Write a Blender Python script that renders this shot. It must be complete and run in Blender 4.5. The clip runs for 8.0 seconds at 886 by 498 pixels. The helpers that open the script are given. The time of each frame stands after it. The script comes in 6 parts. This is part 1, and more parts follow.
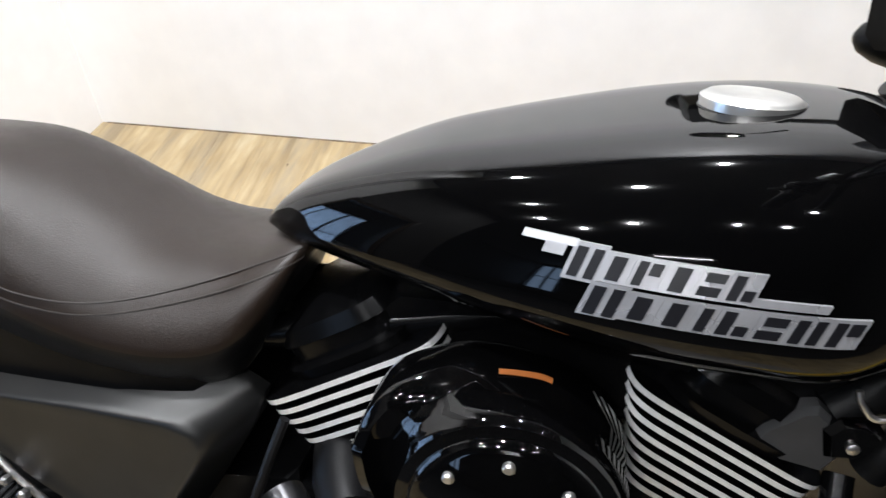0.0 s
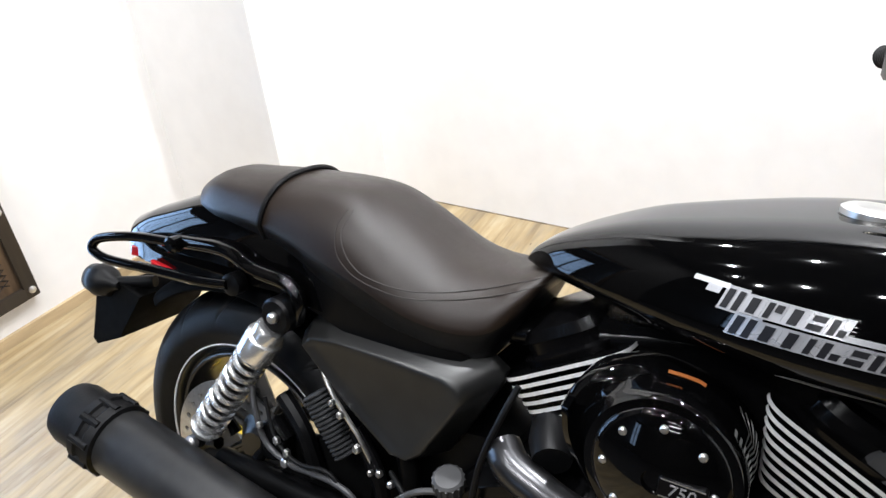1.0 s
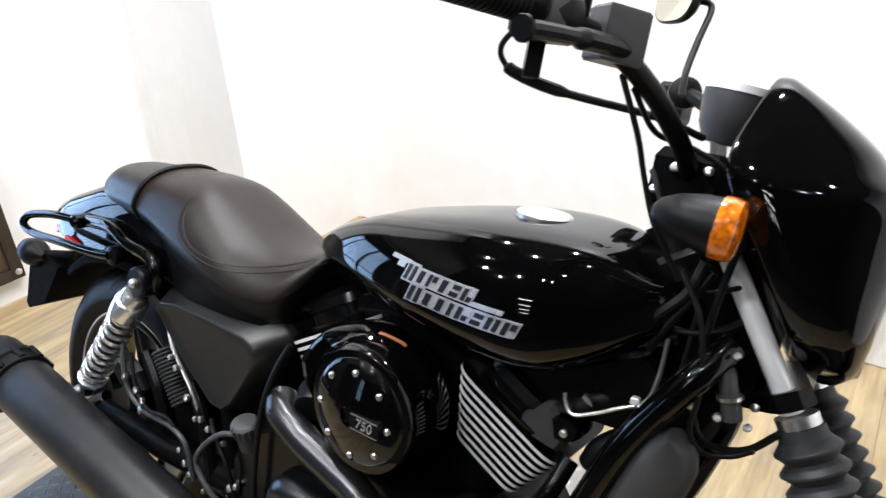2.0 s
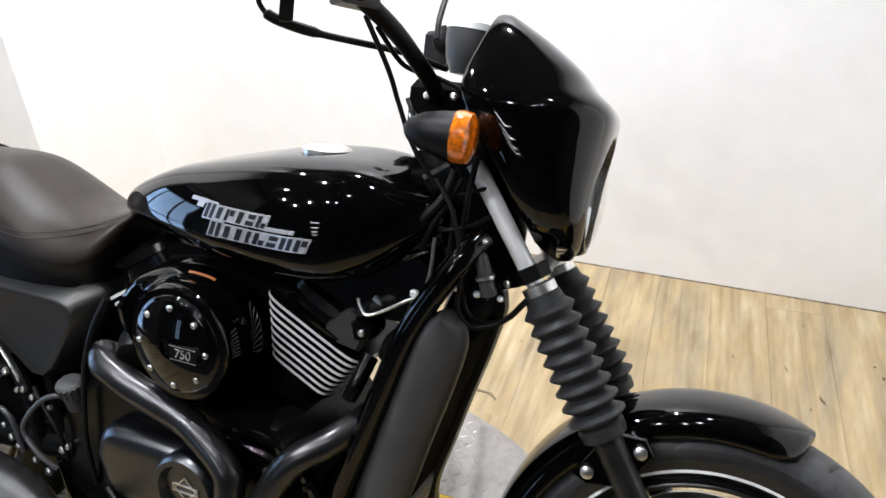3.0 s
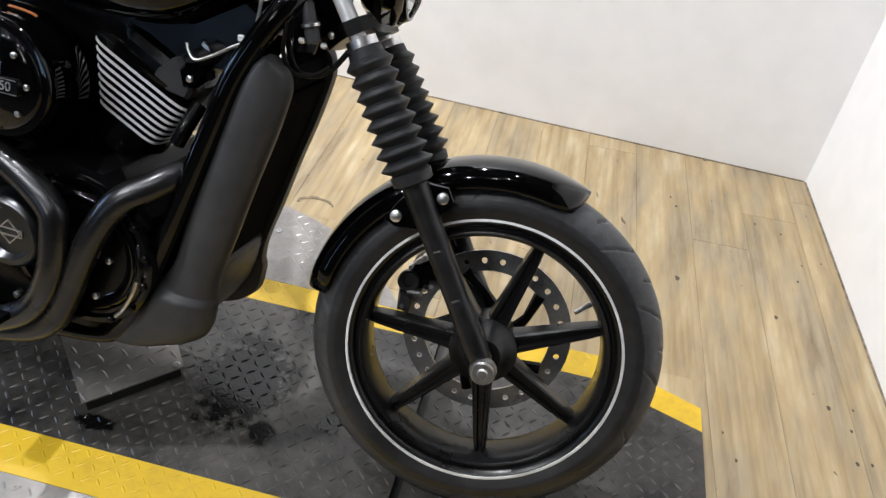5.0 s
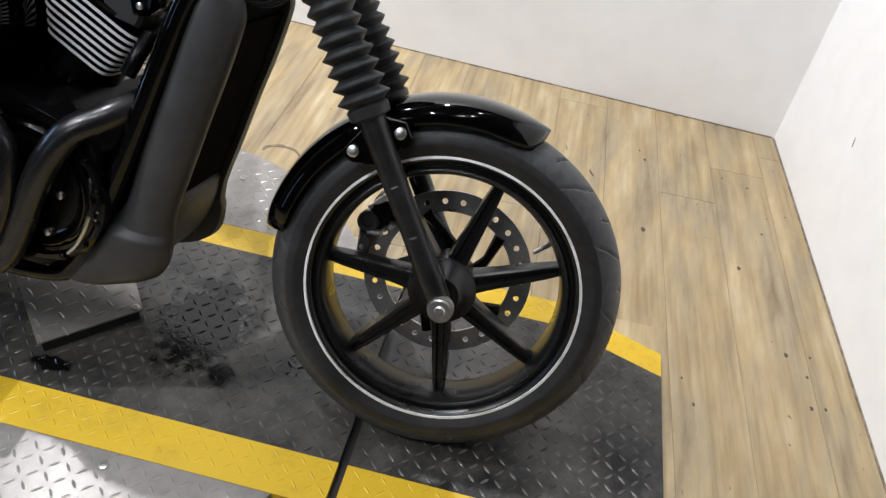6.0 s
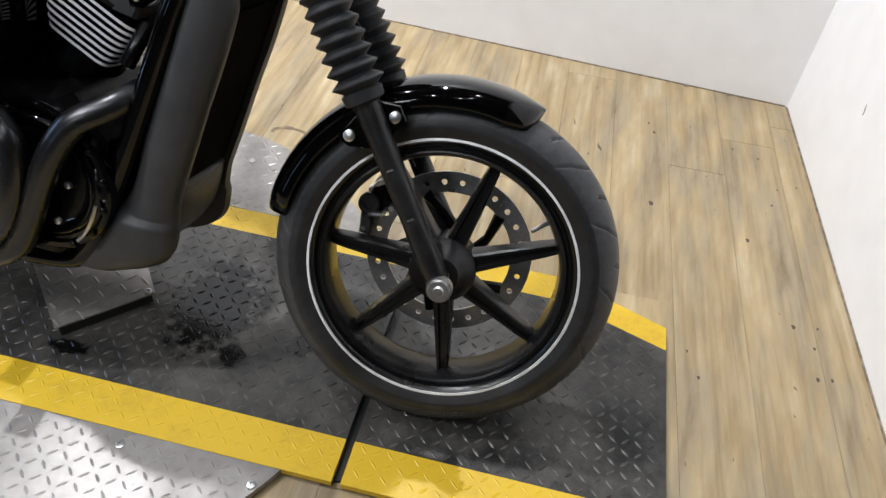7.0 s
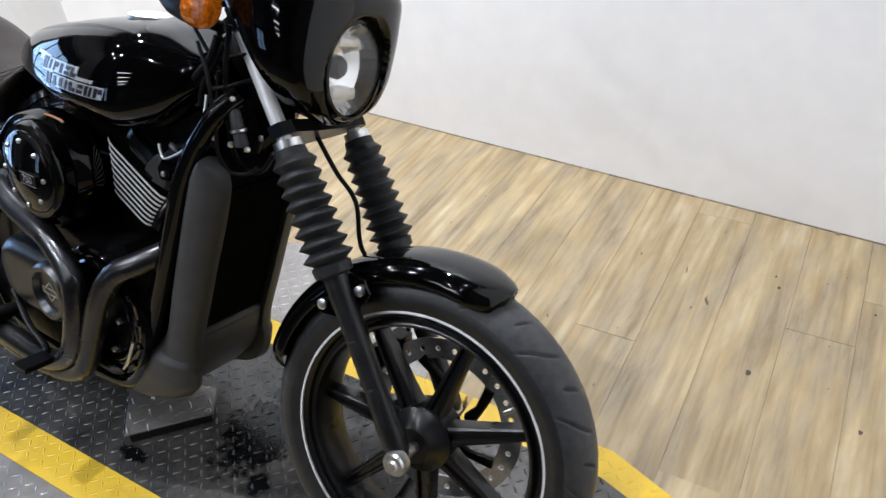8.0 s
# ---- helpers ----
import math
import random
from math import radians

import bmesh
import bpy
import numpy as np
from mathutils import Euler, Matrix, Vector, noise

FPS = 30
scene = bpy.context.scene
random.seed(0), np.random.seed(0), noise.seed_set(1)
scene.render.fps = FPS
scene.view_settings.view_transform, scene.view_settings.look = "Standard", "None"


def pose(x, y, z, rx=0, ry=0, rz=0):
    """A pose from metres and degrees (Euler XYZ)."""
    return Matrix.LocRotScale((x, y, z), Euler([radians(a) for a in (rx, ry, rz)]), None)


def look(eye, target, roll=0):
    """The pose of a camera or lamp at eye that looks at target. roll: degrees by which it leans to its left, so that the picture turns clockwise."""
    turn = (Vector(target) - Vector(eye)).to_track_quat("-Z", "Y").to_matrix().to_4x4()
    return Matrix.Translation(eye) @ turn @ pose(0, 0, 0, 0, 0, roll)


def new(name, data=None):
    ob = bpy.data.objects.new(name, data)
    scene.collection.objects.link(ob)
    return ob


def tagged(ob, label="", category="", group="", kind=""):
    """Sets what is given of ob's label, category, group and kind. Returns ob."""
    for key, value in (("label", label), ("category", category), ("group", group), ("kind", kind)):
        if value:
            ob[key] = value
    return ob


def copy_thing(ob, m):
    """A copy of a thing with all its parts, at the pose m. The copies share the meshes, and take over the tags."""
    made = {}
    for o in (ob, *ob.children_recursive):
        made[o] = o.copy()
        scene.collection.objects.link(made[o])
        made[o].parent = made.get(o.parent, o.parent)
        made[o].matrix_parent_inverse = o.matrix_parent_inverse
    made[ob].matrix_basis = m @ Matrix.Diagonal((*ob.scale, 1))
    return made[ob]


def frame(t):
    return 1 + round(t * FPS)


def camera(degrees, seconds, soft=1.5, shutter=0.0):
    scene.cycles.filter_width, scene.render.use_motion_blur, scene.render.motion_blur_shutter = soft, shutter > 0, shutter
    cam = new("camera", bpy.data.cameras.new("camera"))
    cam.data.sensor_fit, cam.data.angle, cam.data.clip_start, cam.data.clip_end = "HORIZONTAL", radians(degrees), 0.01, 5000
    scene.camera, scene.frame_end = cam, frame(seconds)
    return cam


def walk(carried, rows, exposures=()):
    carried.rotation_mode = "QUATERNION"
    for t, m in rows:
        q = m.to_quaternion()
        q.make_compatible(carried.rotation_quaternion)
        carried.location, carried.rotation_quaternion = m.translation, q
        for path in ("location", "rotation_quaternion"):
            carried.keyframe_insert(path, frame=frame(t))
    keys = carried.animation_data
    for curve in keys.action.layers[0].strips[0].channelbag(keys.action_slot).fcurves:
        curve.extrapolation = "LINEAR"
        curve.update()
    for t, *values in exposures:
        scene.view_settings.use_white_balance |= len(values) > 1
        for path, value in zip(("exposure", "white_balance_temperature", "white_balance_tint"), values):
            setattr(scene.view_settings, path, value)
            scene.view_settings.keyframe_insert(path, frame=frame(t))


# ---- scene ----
cam = camera(61.3, 8.0, 1.35, 0.15)
PATH = [
    (0, (0.046, -0.398, 1.124), (-0.319, 1.078, -0.176), -2.8),
    (0.5, (0.053, -0.459, 1.153), (-0.702, 0.943, -0.058), -6.9),
    (1, (0.147, -0.669, 1.255), (-0.813, 0.738, 0.206), -6.0),
    (1.5, (0.327, -0.709, 1.252), (-0.787, 0.621, 0.256), -5.5),
    (2, (0.587, -0.631, 1.256), (-0.531, 0.743, 0.327), -3.7),
    (2.2, (0.638, -0.618, 1.259), (-0.441, 0.802, 0.355), -4.5),
    (3.3, (0.748, -0.787, 1.245), (0.115, 0.802, 0.21), -1.1),
    (3.5, (0.768, -0.816, 1.233), (0.183, 0.783, 0.184), 0.3),
    (4, (0.807, -0.855, 1.202), (0.351, 0.735, 0.077), 3.5),
    (4.5, (0.823, -0.871, 1.18), (0.443, 0.685, -0.018), 6.0),
    (6, (0.884, -0.888, 1.123), (0.628, 0.601, -0.188), 9.3),
    (6.5, (0.892, -0.902, 1.116), (0.667, 0.571, -0.217), 10.8),
    (7, (0.921, -0.882, 1.147), (0.623, 0.544, -0.223), 6.8),
    (7.5, (1.082, -0.738, 1.203), (0.274, 0.589, -0.057), -5.4),
    (8, (1.274, -0.622, 1.253), (0.31, 0.659, 0.056), -4.8),
]
walk(cam, [(t, look(eye, target, roll)) for t, eye, target, roll in PATH],
     [(0.0, 0.12, 6500, 10), (0.5, 0.17, 6500, 10), (1.5, 0.18, 6500, 10), (2.2, 0.16, 6500, 10), (3.5, 0.08, 6500, 10), (4.5, 0.05, 6500, 10), (6.0, -0.08, 6500, 10), (7.0, -0.08, 6450, 10), (7.5, -0.07, 6200, 10), (8.0, -0.08, 6180, 10)])

# ---------------------------------------------------------------- light
world = bpy.data.worlds.new("world")
scene.world = world
world.use_nodes = True
world.node_tree.nodes["Background"].inputs[0].default_value = (0.55, 0.7, 1.0, 1)
world.node_tree.nodes["Background"].inputs[1].default_value = 0.02


def area(name, m, power, sx, sy, colour, shape="RECTANGLE"):
    d = bpy.data.lights.new(name, "AREA")
    d.shape, d.size, d.size_y, d.energy, d.color = shape, sx, sy, power, colour
    ob = new(name, d)
    ob.matrix_world = m
    return ob


SPOT, STRIP, WINDOW = 19.0, 9.0, 17.0

# ---------------------------------------------------------------- materials
def mat(name, base, rough=0.5, metal=0.0, coat=0.0, scale=40.0, vary=0.15, bump=0.0, bump_scale=None, stain=0.0, stain_scale=4.0,
        rough_vary=0.1, spec=0.5, stretch=None, per_object=0.0):
    m = bpy.data.materials.new(name)
    m.use_nodes = True
    nt = m.node_tree
    b = nt.nodes["Principled BSDF"]
    b.inputs["Metallic"].default_value = metal
    b.inputs["Coat Weight"].default_value = coat
    b.inputs["Coat Roughness"].default_value = 0.03
    b.inputs["Specular IOR Level"].default_value = spec
    tc = nt.nodes.new("ShaderNodeTexCoord")
    src = tc.outputs["Object"]
    if stretch:
        mp = nt.nodes.new("ShaderNodeMapping")
        mp.inputs["Scale"].default_value = stretch
        nt.links.new(src, mp.inputs[0])
        src = mp.outputs[0]

    def nz(s, detail=3.0):
        n = nt.nodes.new("ShaderNodeTexNoise")
        n.inputs["Scale"].default_value, n.inputs["Detail"].default_value = s, detail
        nt.links.new(src, n.inputs["Vector"])
        return n.outputs["Fac"]

    def lin(sock, lo, hi, a=0.3, z=0.7):
        r = nt.nodes.new("ShaderNodeMapRange")
        r.inputs[1].default_value, r.inputs[2].default_value, r.inputs[3].default_value, r.inputs[4].default_value = a, z, lo, hi
        nt.links.new(sock, r.inputs[0])
        return r.outputs[0]

    fine = nz(scale)
    value = lin(fine, 1 - vary, 1 + vary)
    if stain:
        mul = nt.nodes.new("ShaderNodeMath")
        mul.operation = "MULTIPLY"
        nt.links.new(value, mul.inputs[0])
        nt.links.new(lin(nz(stain_scale, 5.0), 1 - stain, 1 + stain * 0.5), mul.inputs[1])
        value = mul.outputs[0]
    if per_object:
        info = nt.nodes.new("ShaderNodeObjectInfo")
        mul = nt.nodes.new("ShaderNodeMath")
        mul.operation = "MULTIPLY"
        nt.links.new(value, mul.inputs[0])
        nt.links.new(lin(info.outputs["Random"], 1 - per_object, 1 + per_object, 0, 1), mul.inputs[1])
        value = mul.outputs[0]
    mix = nt.nodes.new("ShaderNodeVectorMath")
    mix.operation = "SCALE"
    mix.inputs[0].default_value = base
    nt.links.new(value, mix.inputs["Scale"])
    nt.links.new(mix.outputs[0], b.inputs["Base Color"])
    nt.links.new(lin(nz(scale * 0.3), max(0.02, rough - rough_vary * rough), min(1, rough + rough_vary * rough)), b.inputs["Roughness"])
    if bump:
        bp = nt.nodes.new("ShaderNodeBump")
        bp.inputs["Strength"].default_value, bp.inputs["Distance"].default_value = bump, 0.002
        nt.links.new(nz(bump_scale or scale * 3), bp.inputs["Height"])
        nt.links.new(bp.outputs[0], b.inputs["Normal"])
    return m


def glow(name, colour, strength):
    m = bpy.data.materials.new(name)
    m.use_nodes = True
    b = m.node_tree.nodes["Principled BSDF"]
    b.inputs["Base Color"].default_value = (*colour, 1)
    b.inputs["Emission Color"].default_value = (*colour, 1)
    b.inputs["Emission Strength"].default_value = strength
    return m


GLOSS = mat("gloss_black_paint", (0.001, 0.001, 0.0011), 0.04, 0, 0.0, 30, 0.1, spec=0.34)
SATIN = mat("satin_black_paint", (0.0024, 0.0024, 0.0026), 0.34, 0, 0, 60, 0.2, 0.05, spec=0.14)
DENIM = mat("dark_grey_satin_paint", (0.056, 0.056, 0.055), 0.34, 0.85, 0, 20, 0.08, 0.03, 900, 0.08, 6, spec=0.5)
PLASTIC = mat("black_plastic", (0.004, 0.004, 0.0044), 0.42, 0, 0, 90, 0.2, 0.15, 700, spec=0.17)
SIDEWALL = mat("tyre_sidewall_rubber", (0.018, 0.018, 0.0188), 0.42, 0, 0, 70, 0.25, 0.15, 300, 0.4, 9, spec=0.5)
RUBBER = mat("black_rubber", (0.0042, 0.0042, 0.0045), 0.5, 0, 0, 60, 0.25, 0.2, 300, 0.3, 9, spec=0.17)
TYRE = mat("tyre_rubber", (0.048, 0.0487, 0.051), 0.44, 0, 0, 80, 0.2, 0.12, 350, 0.35, 8, spec=0.36)
HOSE = mat("grey_hose_rubber", (0.045, 0.045, 0.047), 0.45, 0, 0, 60, 0.2)
GAITER = mat("gaiter_rubber", (0.026, 0.027, 0.029), 0.5, 0, 0, 80, 0.2, 0.15, 400, 0.3, 12, spec=0.35)
VINYL = mat("seat_vinyl", (0.0125, 0.0078, 0.0052), 0.36, 0, 0, 250, 0.12, 0.2, 900, 0.15, 5, spec=0.30)
THREAD = mat("seat_thread", (0.013, 0.0085, 0.006), 0.6, 0, 0, 300, 0.3)
CHIN_PLASTIC = mat("dark_grey_plastic", (0.044, 0.044, 0.045), 0.45, 0, 0, 40, 0.12, 0.06, 700, 0.12, 8, spec=0.35)
TUBE = mat("polished_chrome", (0.95, 0.95, 0.95), 0.25, 0.25, 0, 50, 0.03)
CHROME = mat("chrome", (0.88, 0.88, 0.89), 0.17, 1, 0, 50, 0.05)
CAPSILVER = mat("satin_silver_cap", (0.62, 0.61, 0.585), 0.3, 0.85, 0, 60, 0.08, 0.05, 400, 0.15, 25)
SPRING = mat("zinc_spring", (0.80, 0.80, 0.80), 0.24, 0.85, 0, 50, 0.06)
STEEL = mat("brushed_steel", (0.72, 0.71, 0.70), 0.32, 1, 0, 120, 0.15, 0.1, 500)
ALLOY = mat("machined_alloy", (0.92, 0.92, 0.91), 0.38, 0.45, 0, 150, 0.08)
ENGINE = mat("engine_black", (0.0022, 0.0022, 0.0024), 0.22, 0, 0, 100, 0.2, 0.08, 500, spec=0.2)
EXHAUST = mat("exhaust_black", (0.066, 0.066, 0.069), 0.28, 0.9, 0, 14, 0.15, 0.02, 300, 0.15, 9, 0.08)
MUFFLER = mat("muffler_black", (0.014, 0.014, 0.0142), 0.42, 0.2, 0, 60, 0.2, 0.06, 400, 0.25, 8, spec=0.5)
COVER = mat("satin_black_cover", (0.092, 0.095, 0.100), 0.31, 1.0, 0, 20, 0.1, 0.0, None, 0.1, 6, 0.06)
CORE = mat("dull_black_core", (0.0022, 0.0022, 0.0022), 0.8, 0, 0, 80, 0.3, spec=0.05)
AMBER = mat("amber_lens", (0.62, 0.15, 0.006), 0.1, 0, 0.6, 130, 0.6)
REDLENS = mat("red_lens", (0.5, 0.015, 0.02), 0.12, 0, 0.6, 60, 0.15)
DISCMAT = mat("brake_disc_steel", (0.50, 0.50, 0.50), 0.3, 0.85, 0, 150, 0.15)
CAST = mat("cast_wheel_black", (0.005, 0.005, 0.0054), 0.29, 0, 0, 40, 0.15, 0.04, 300, spec=0.5)
FORKPAINT = mat("scuffed_fork_paint", (0.011, 0.011, 0.0115), 0.36, 0, 0, 45, 0.5, 0.05, 300, 0.4, 20, spec=0.42)
WHITE_STRIPE = mat("silver_pinstripe", (0.72, 0.72, 0.72), 0.35, 0.0)
EMBLEM = mat("emblem_grey", (0.008, 0.008, 0.010), 0.3, 0.0)
SILVER = mat("silver_emblem_paint", (0.52, 0.52, 0.54), 0.28, 0.65)
LABEL = mat("orange_label", (0.27, 0.085, 0.02), 0.4)
GREYLABEL = mat("grey_label", (0.035, 0.035, 0.036), 0.4)
WALL = mat("white_wall_paint", (0.83, 0.82, 0.81), 0.55, 0, 0, 12, 0.02, 0.05, 90, 0.03, 1.5)
CEIL = mat("ceiling_paint", (0.75, 0.74, 0.72), 0.7, 0, 0, 12, 0.03)
PLATE = mat("bare_tread_plate", (0.27, 0.252, 0.236), 0.3, 0.35, 0, 45, 0.12, 0.10, 120, 0.2, 7)
DARKPLATE = mat("black_painted_tread_plate", (0.017, 0.0165, 0.016), 0.4, 0.1, 0, 45, 0.4, 0.25, 160, 0.75, 7, spec=0.35)


def dusty(m, clean, dust, scale, lo, hi):
    """Lets dry dust lie in patches over a worn paint."""
    nt = m.node_tree
    b = nt.nodes["Principled BSDF"]
    tc, mix, r = nt.nodes.new("ShaderNodeTexCoord"), nt.nodes.new("ShaderNodeMix"), nt.nodes.new("ShaderNodeMapRange")
    fac = []
    for sc_, det in ((scale, 8.0), (scale * 9, 4.0)):
        n = nt.nodes.new("ShaderNodeTexNoise")
        n.inputs["Scale"].default_value, n.inputs["Detail"].default_value, n.inputs["Roughness"].default_value = sc_, det, 0.65
        nt.links.new(tc.outputs["Object"], n.inputs["Vector"])
        fac.append(n.outputs["Fac"])
    mean = nt.nodes.new("ShaderNodeMath")
    mean.operation = "MULTIPLY_ADD"
    mean.inputs[1].default_value = 0.35
    nt.links.new(fac[1], mean.inputs[0])
    nt.links.new(fac[0], mean.inputs[2])
    r.inputs[1].default_value, r.inputs[2].default_value = lo + 0.17, hi + 0.17
    nt.links.new(mean.outputs[0], r.inputs[0])
    mix.data_type = "RGBA"
    nt.links.new(r.outputs[0], mix.inputs[0])
    mix.inputs[6].default_value, mix.inputs[7].default_value = (*clean, 1), (*dust, 1)
    nt.links.new(mix.outputs[2], b.inputs["Base Color"])


dusty(DARKPLATE, (0.009, 0.009, 0.009), (0.088, 0.082, 0.073), 4.2, 0.36, 0.66)
YELLOW = mat("yellow_floor_paint", (0.66, 0.41, 0.025), 0.45, 0, 0, 45, 0.12, 0.12, 160, 0.18, 14)
dusty(YELLOW, (0.62, 0.40, 0.010), (0.50, 0.315, 0.012), 9.0, 0.52, 0.75)
WORN = mat("worn_tread_bars", (0.03, 0.029, 0.028), 0.36, 0.3, 0, 60, 0.7, 0.1, 200, 0.9, 9)
dusty(WORN, (0.014, 0.0135, 0.013), (0.125, 0.118, 0.108), 8.0, 0.36, 0.64)


def wet(m, spots):
    """Old oil soaked into the plate: dark, shiny patches with ragged edges; spots: (x, y, radius across, radius along)."""
    nt = m.node_tree
    b = nt.nodes["Principled BSDF"]
    tc, n = nt.nodes.new("ShaderNodeTexCoord"), nt.nodes.new("ShaderNodeTexNoise")
    n.inputs["Scale"].default_value, n.inputs["Detail"].default_value, n.inputs["Roughness"].default_value = 38.0, 5.0, 0.6
    nt.links.new(tc.outputs["Object"], n.inputs["Vector"])
    total = None
    for x, y, rx, ry in spots:
        mp, ln, add, r = nt.nodes.new("ShaderNodeMapping"), nt.nodes.new("ShaderNodeVectorMath"), nt.nodes.new("ShaderNodeMath"), nt.nodes.new("ShaderNodeMapRange")
        mp.vector_type = "TEXTURE"
        mp.inputs["Location"].default_value, mp.inputs["Scale"].default_value = (x, y, 0), (rx, ry, 1)
        nt.links.new(tc.outputs["Object"], mp.inputs[0])
        ln.operation = "LENGTH"
        nt.links.new(mp.outputs[0], ln.inputs[0])
        add.operation = "MULTIPLY_ADD"
        add.inputs[1].default_value = 1.6
        nt.links.new(n.outputs["Fac"], add.inputs[0])
        nt.links.new(ln.outputs["Value"], add.inputs[2])
        r.inputs[1].default_value, r.inputs[2].default_value, r.inputs[3].default_value, r.inputs[4].default_value = 1.45, 1.95, 1.0, 0.0
        nt.links.new(add.outputs[0], r.inputs[0])
        if total is None:
            total = r.outputs[0]
        else:
            most = nt.nodes.new("ShaderNodeMath")
            most.operation = "MAXIMUM"
            nt.links.new(total, most.inputs[0])
            nt.links.new(r.outputs[0], most.inputs[1])
            total = most.outputs[0]
    mix, rough = nt.nodes.new("ShaderNodeMix"), nt.nodes.new("ShaderNodeMix")
    mix.data_type = "RGBA"
    nt.links.new(total, mix.inputs[0])
    nt.links.new(b.inputs["Base Color"].links[0].from_socket, mix.inputs[6])
    mix.inputs[7].default_value = (0.004, 0.004, 0.004, 1)
    nt.links.new(mix.outputs[2], b.inputs["Base Color"])
    nt.links.new(total, rough.inputs[0])
    nt.links.new(b.inputs["Roughness"].links[0].from_socket, rough.inputs[2])
    rough.inputs[3].default_value = 0.2
    nt.links.new(rough.outputs[0], b.inputs["Roughness"])


OIL_SPOTS = [(0.29, -0.035, 0.098, 0.130), (0.37, -0.14, 0.03, 0.028), (0.49, -0.085, 0.03, 0.03), (0.08, -0.21, 0.045, 0.018)]
wet(DARKPLATE, OIL_SPOTS)
wet(WORN, OIL_SPOTS)
GAP = mat("dark_gap", (0.008, 0.008, 0.008), 0.6)
GATEWOOD = mat("dark_brown_frame", (0.025, 0.018, 0.012), 0.5, 0, 0, 30, 0.35, 0.2, 120, 0.4, 6, stretch=(1, 1, 0.15))
OLDBOARD = mat("weathered_board", (0.085, 0.052, 0.028), 0.6, 0, 0, 40, 0.5, 0.3, 150, 0.6, 9, stretch=(1, 1, 0.12))
GLASS = bpy.data.materials.new("lamp_glass")
GLASS.use_nodes = True
GLASS.node_tree.nodes.clear()
g_out = GLASS.node_tree.nodes.new("ShaderNodeOutputMaterial")
g_mix = GLASS.node_tree.nodes.new("ShaderNodeMixShader")
g_clear = GLASS.node_tree.nodes.new("ShaderNodeBsdfTransparent")
g_gloss = GLASS.node_tree.nodes.new("ShaderNodeBsdfGlossy")
g_clear.inputs["Color"].default_value = (0.97, 0.97, 0.96, 1)
g_gloss.inputs["Roughness"].default_value = 0.02
g_mix.inputs[0].default_value = 0.03
GLASS.node_tree.links.new(g_clear.outputs[0], g_mix.inputs[1])
GLASS.node_tree.links.new(g_gloss.outputs[0], g_mix.inputs[2])
GLASS.node_tree.links.new(g_mix.outputs[0], g_out.inputs["Surface"])
# warm tint puts a beige reflection into the glass colour
MIRROR = mat("mirror_glass", (0.74, 0.70, 0.60), 0.03, 1, 0, 20, 0.01)


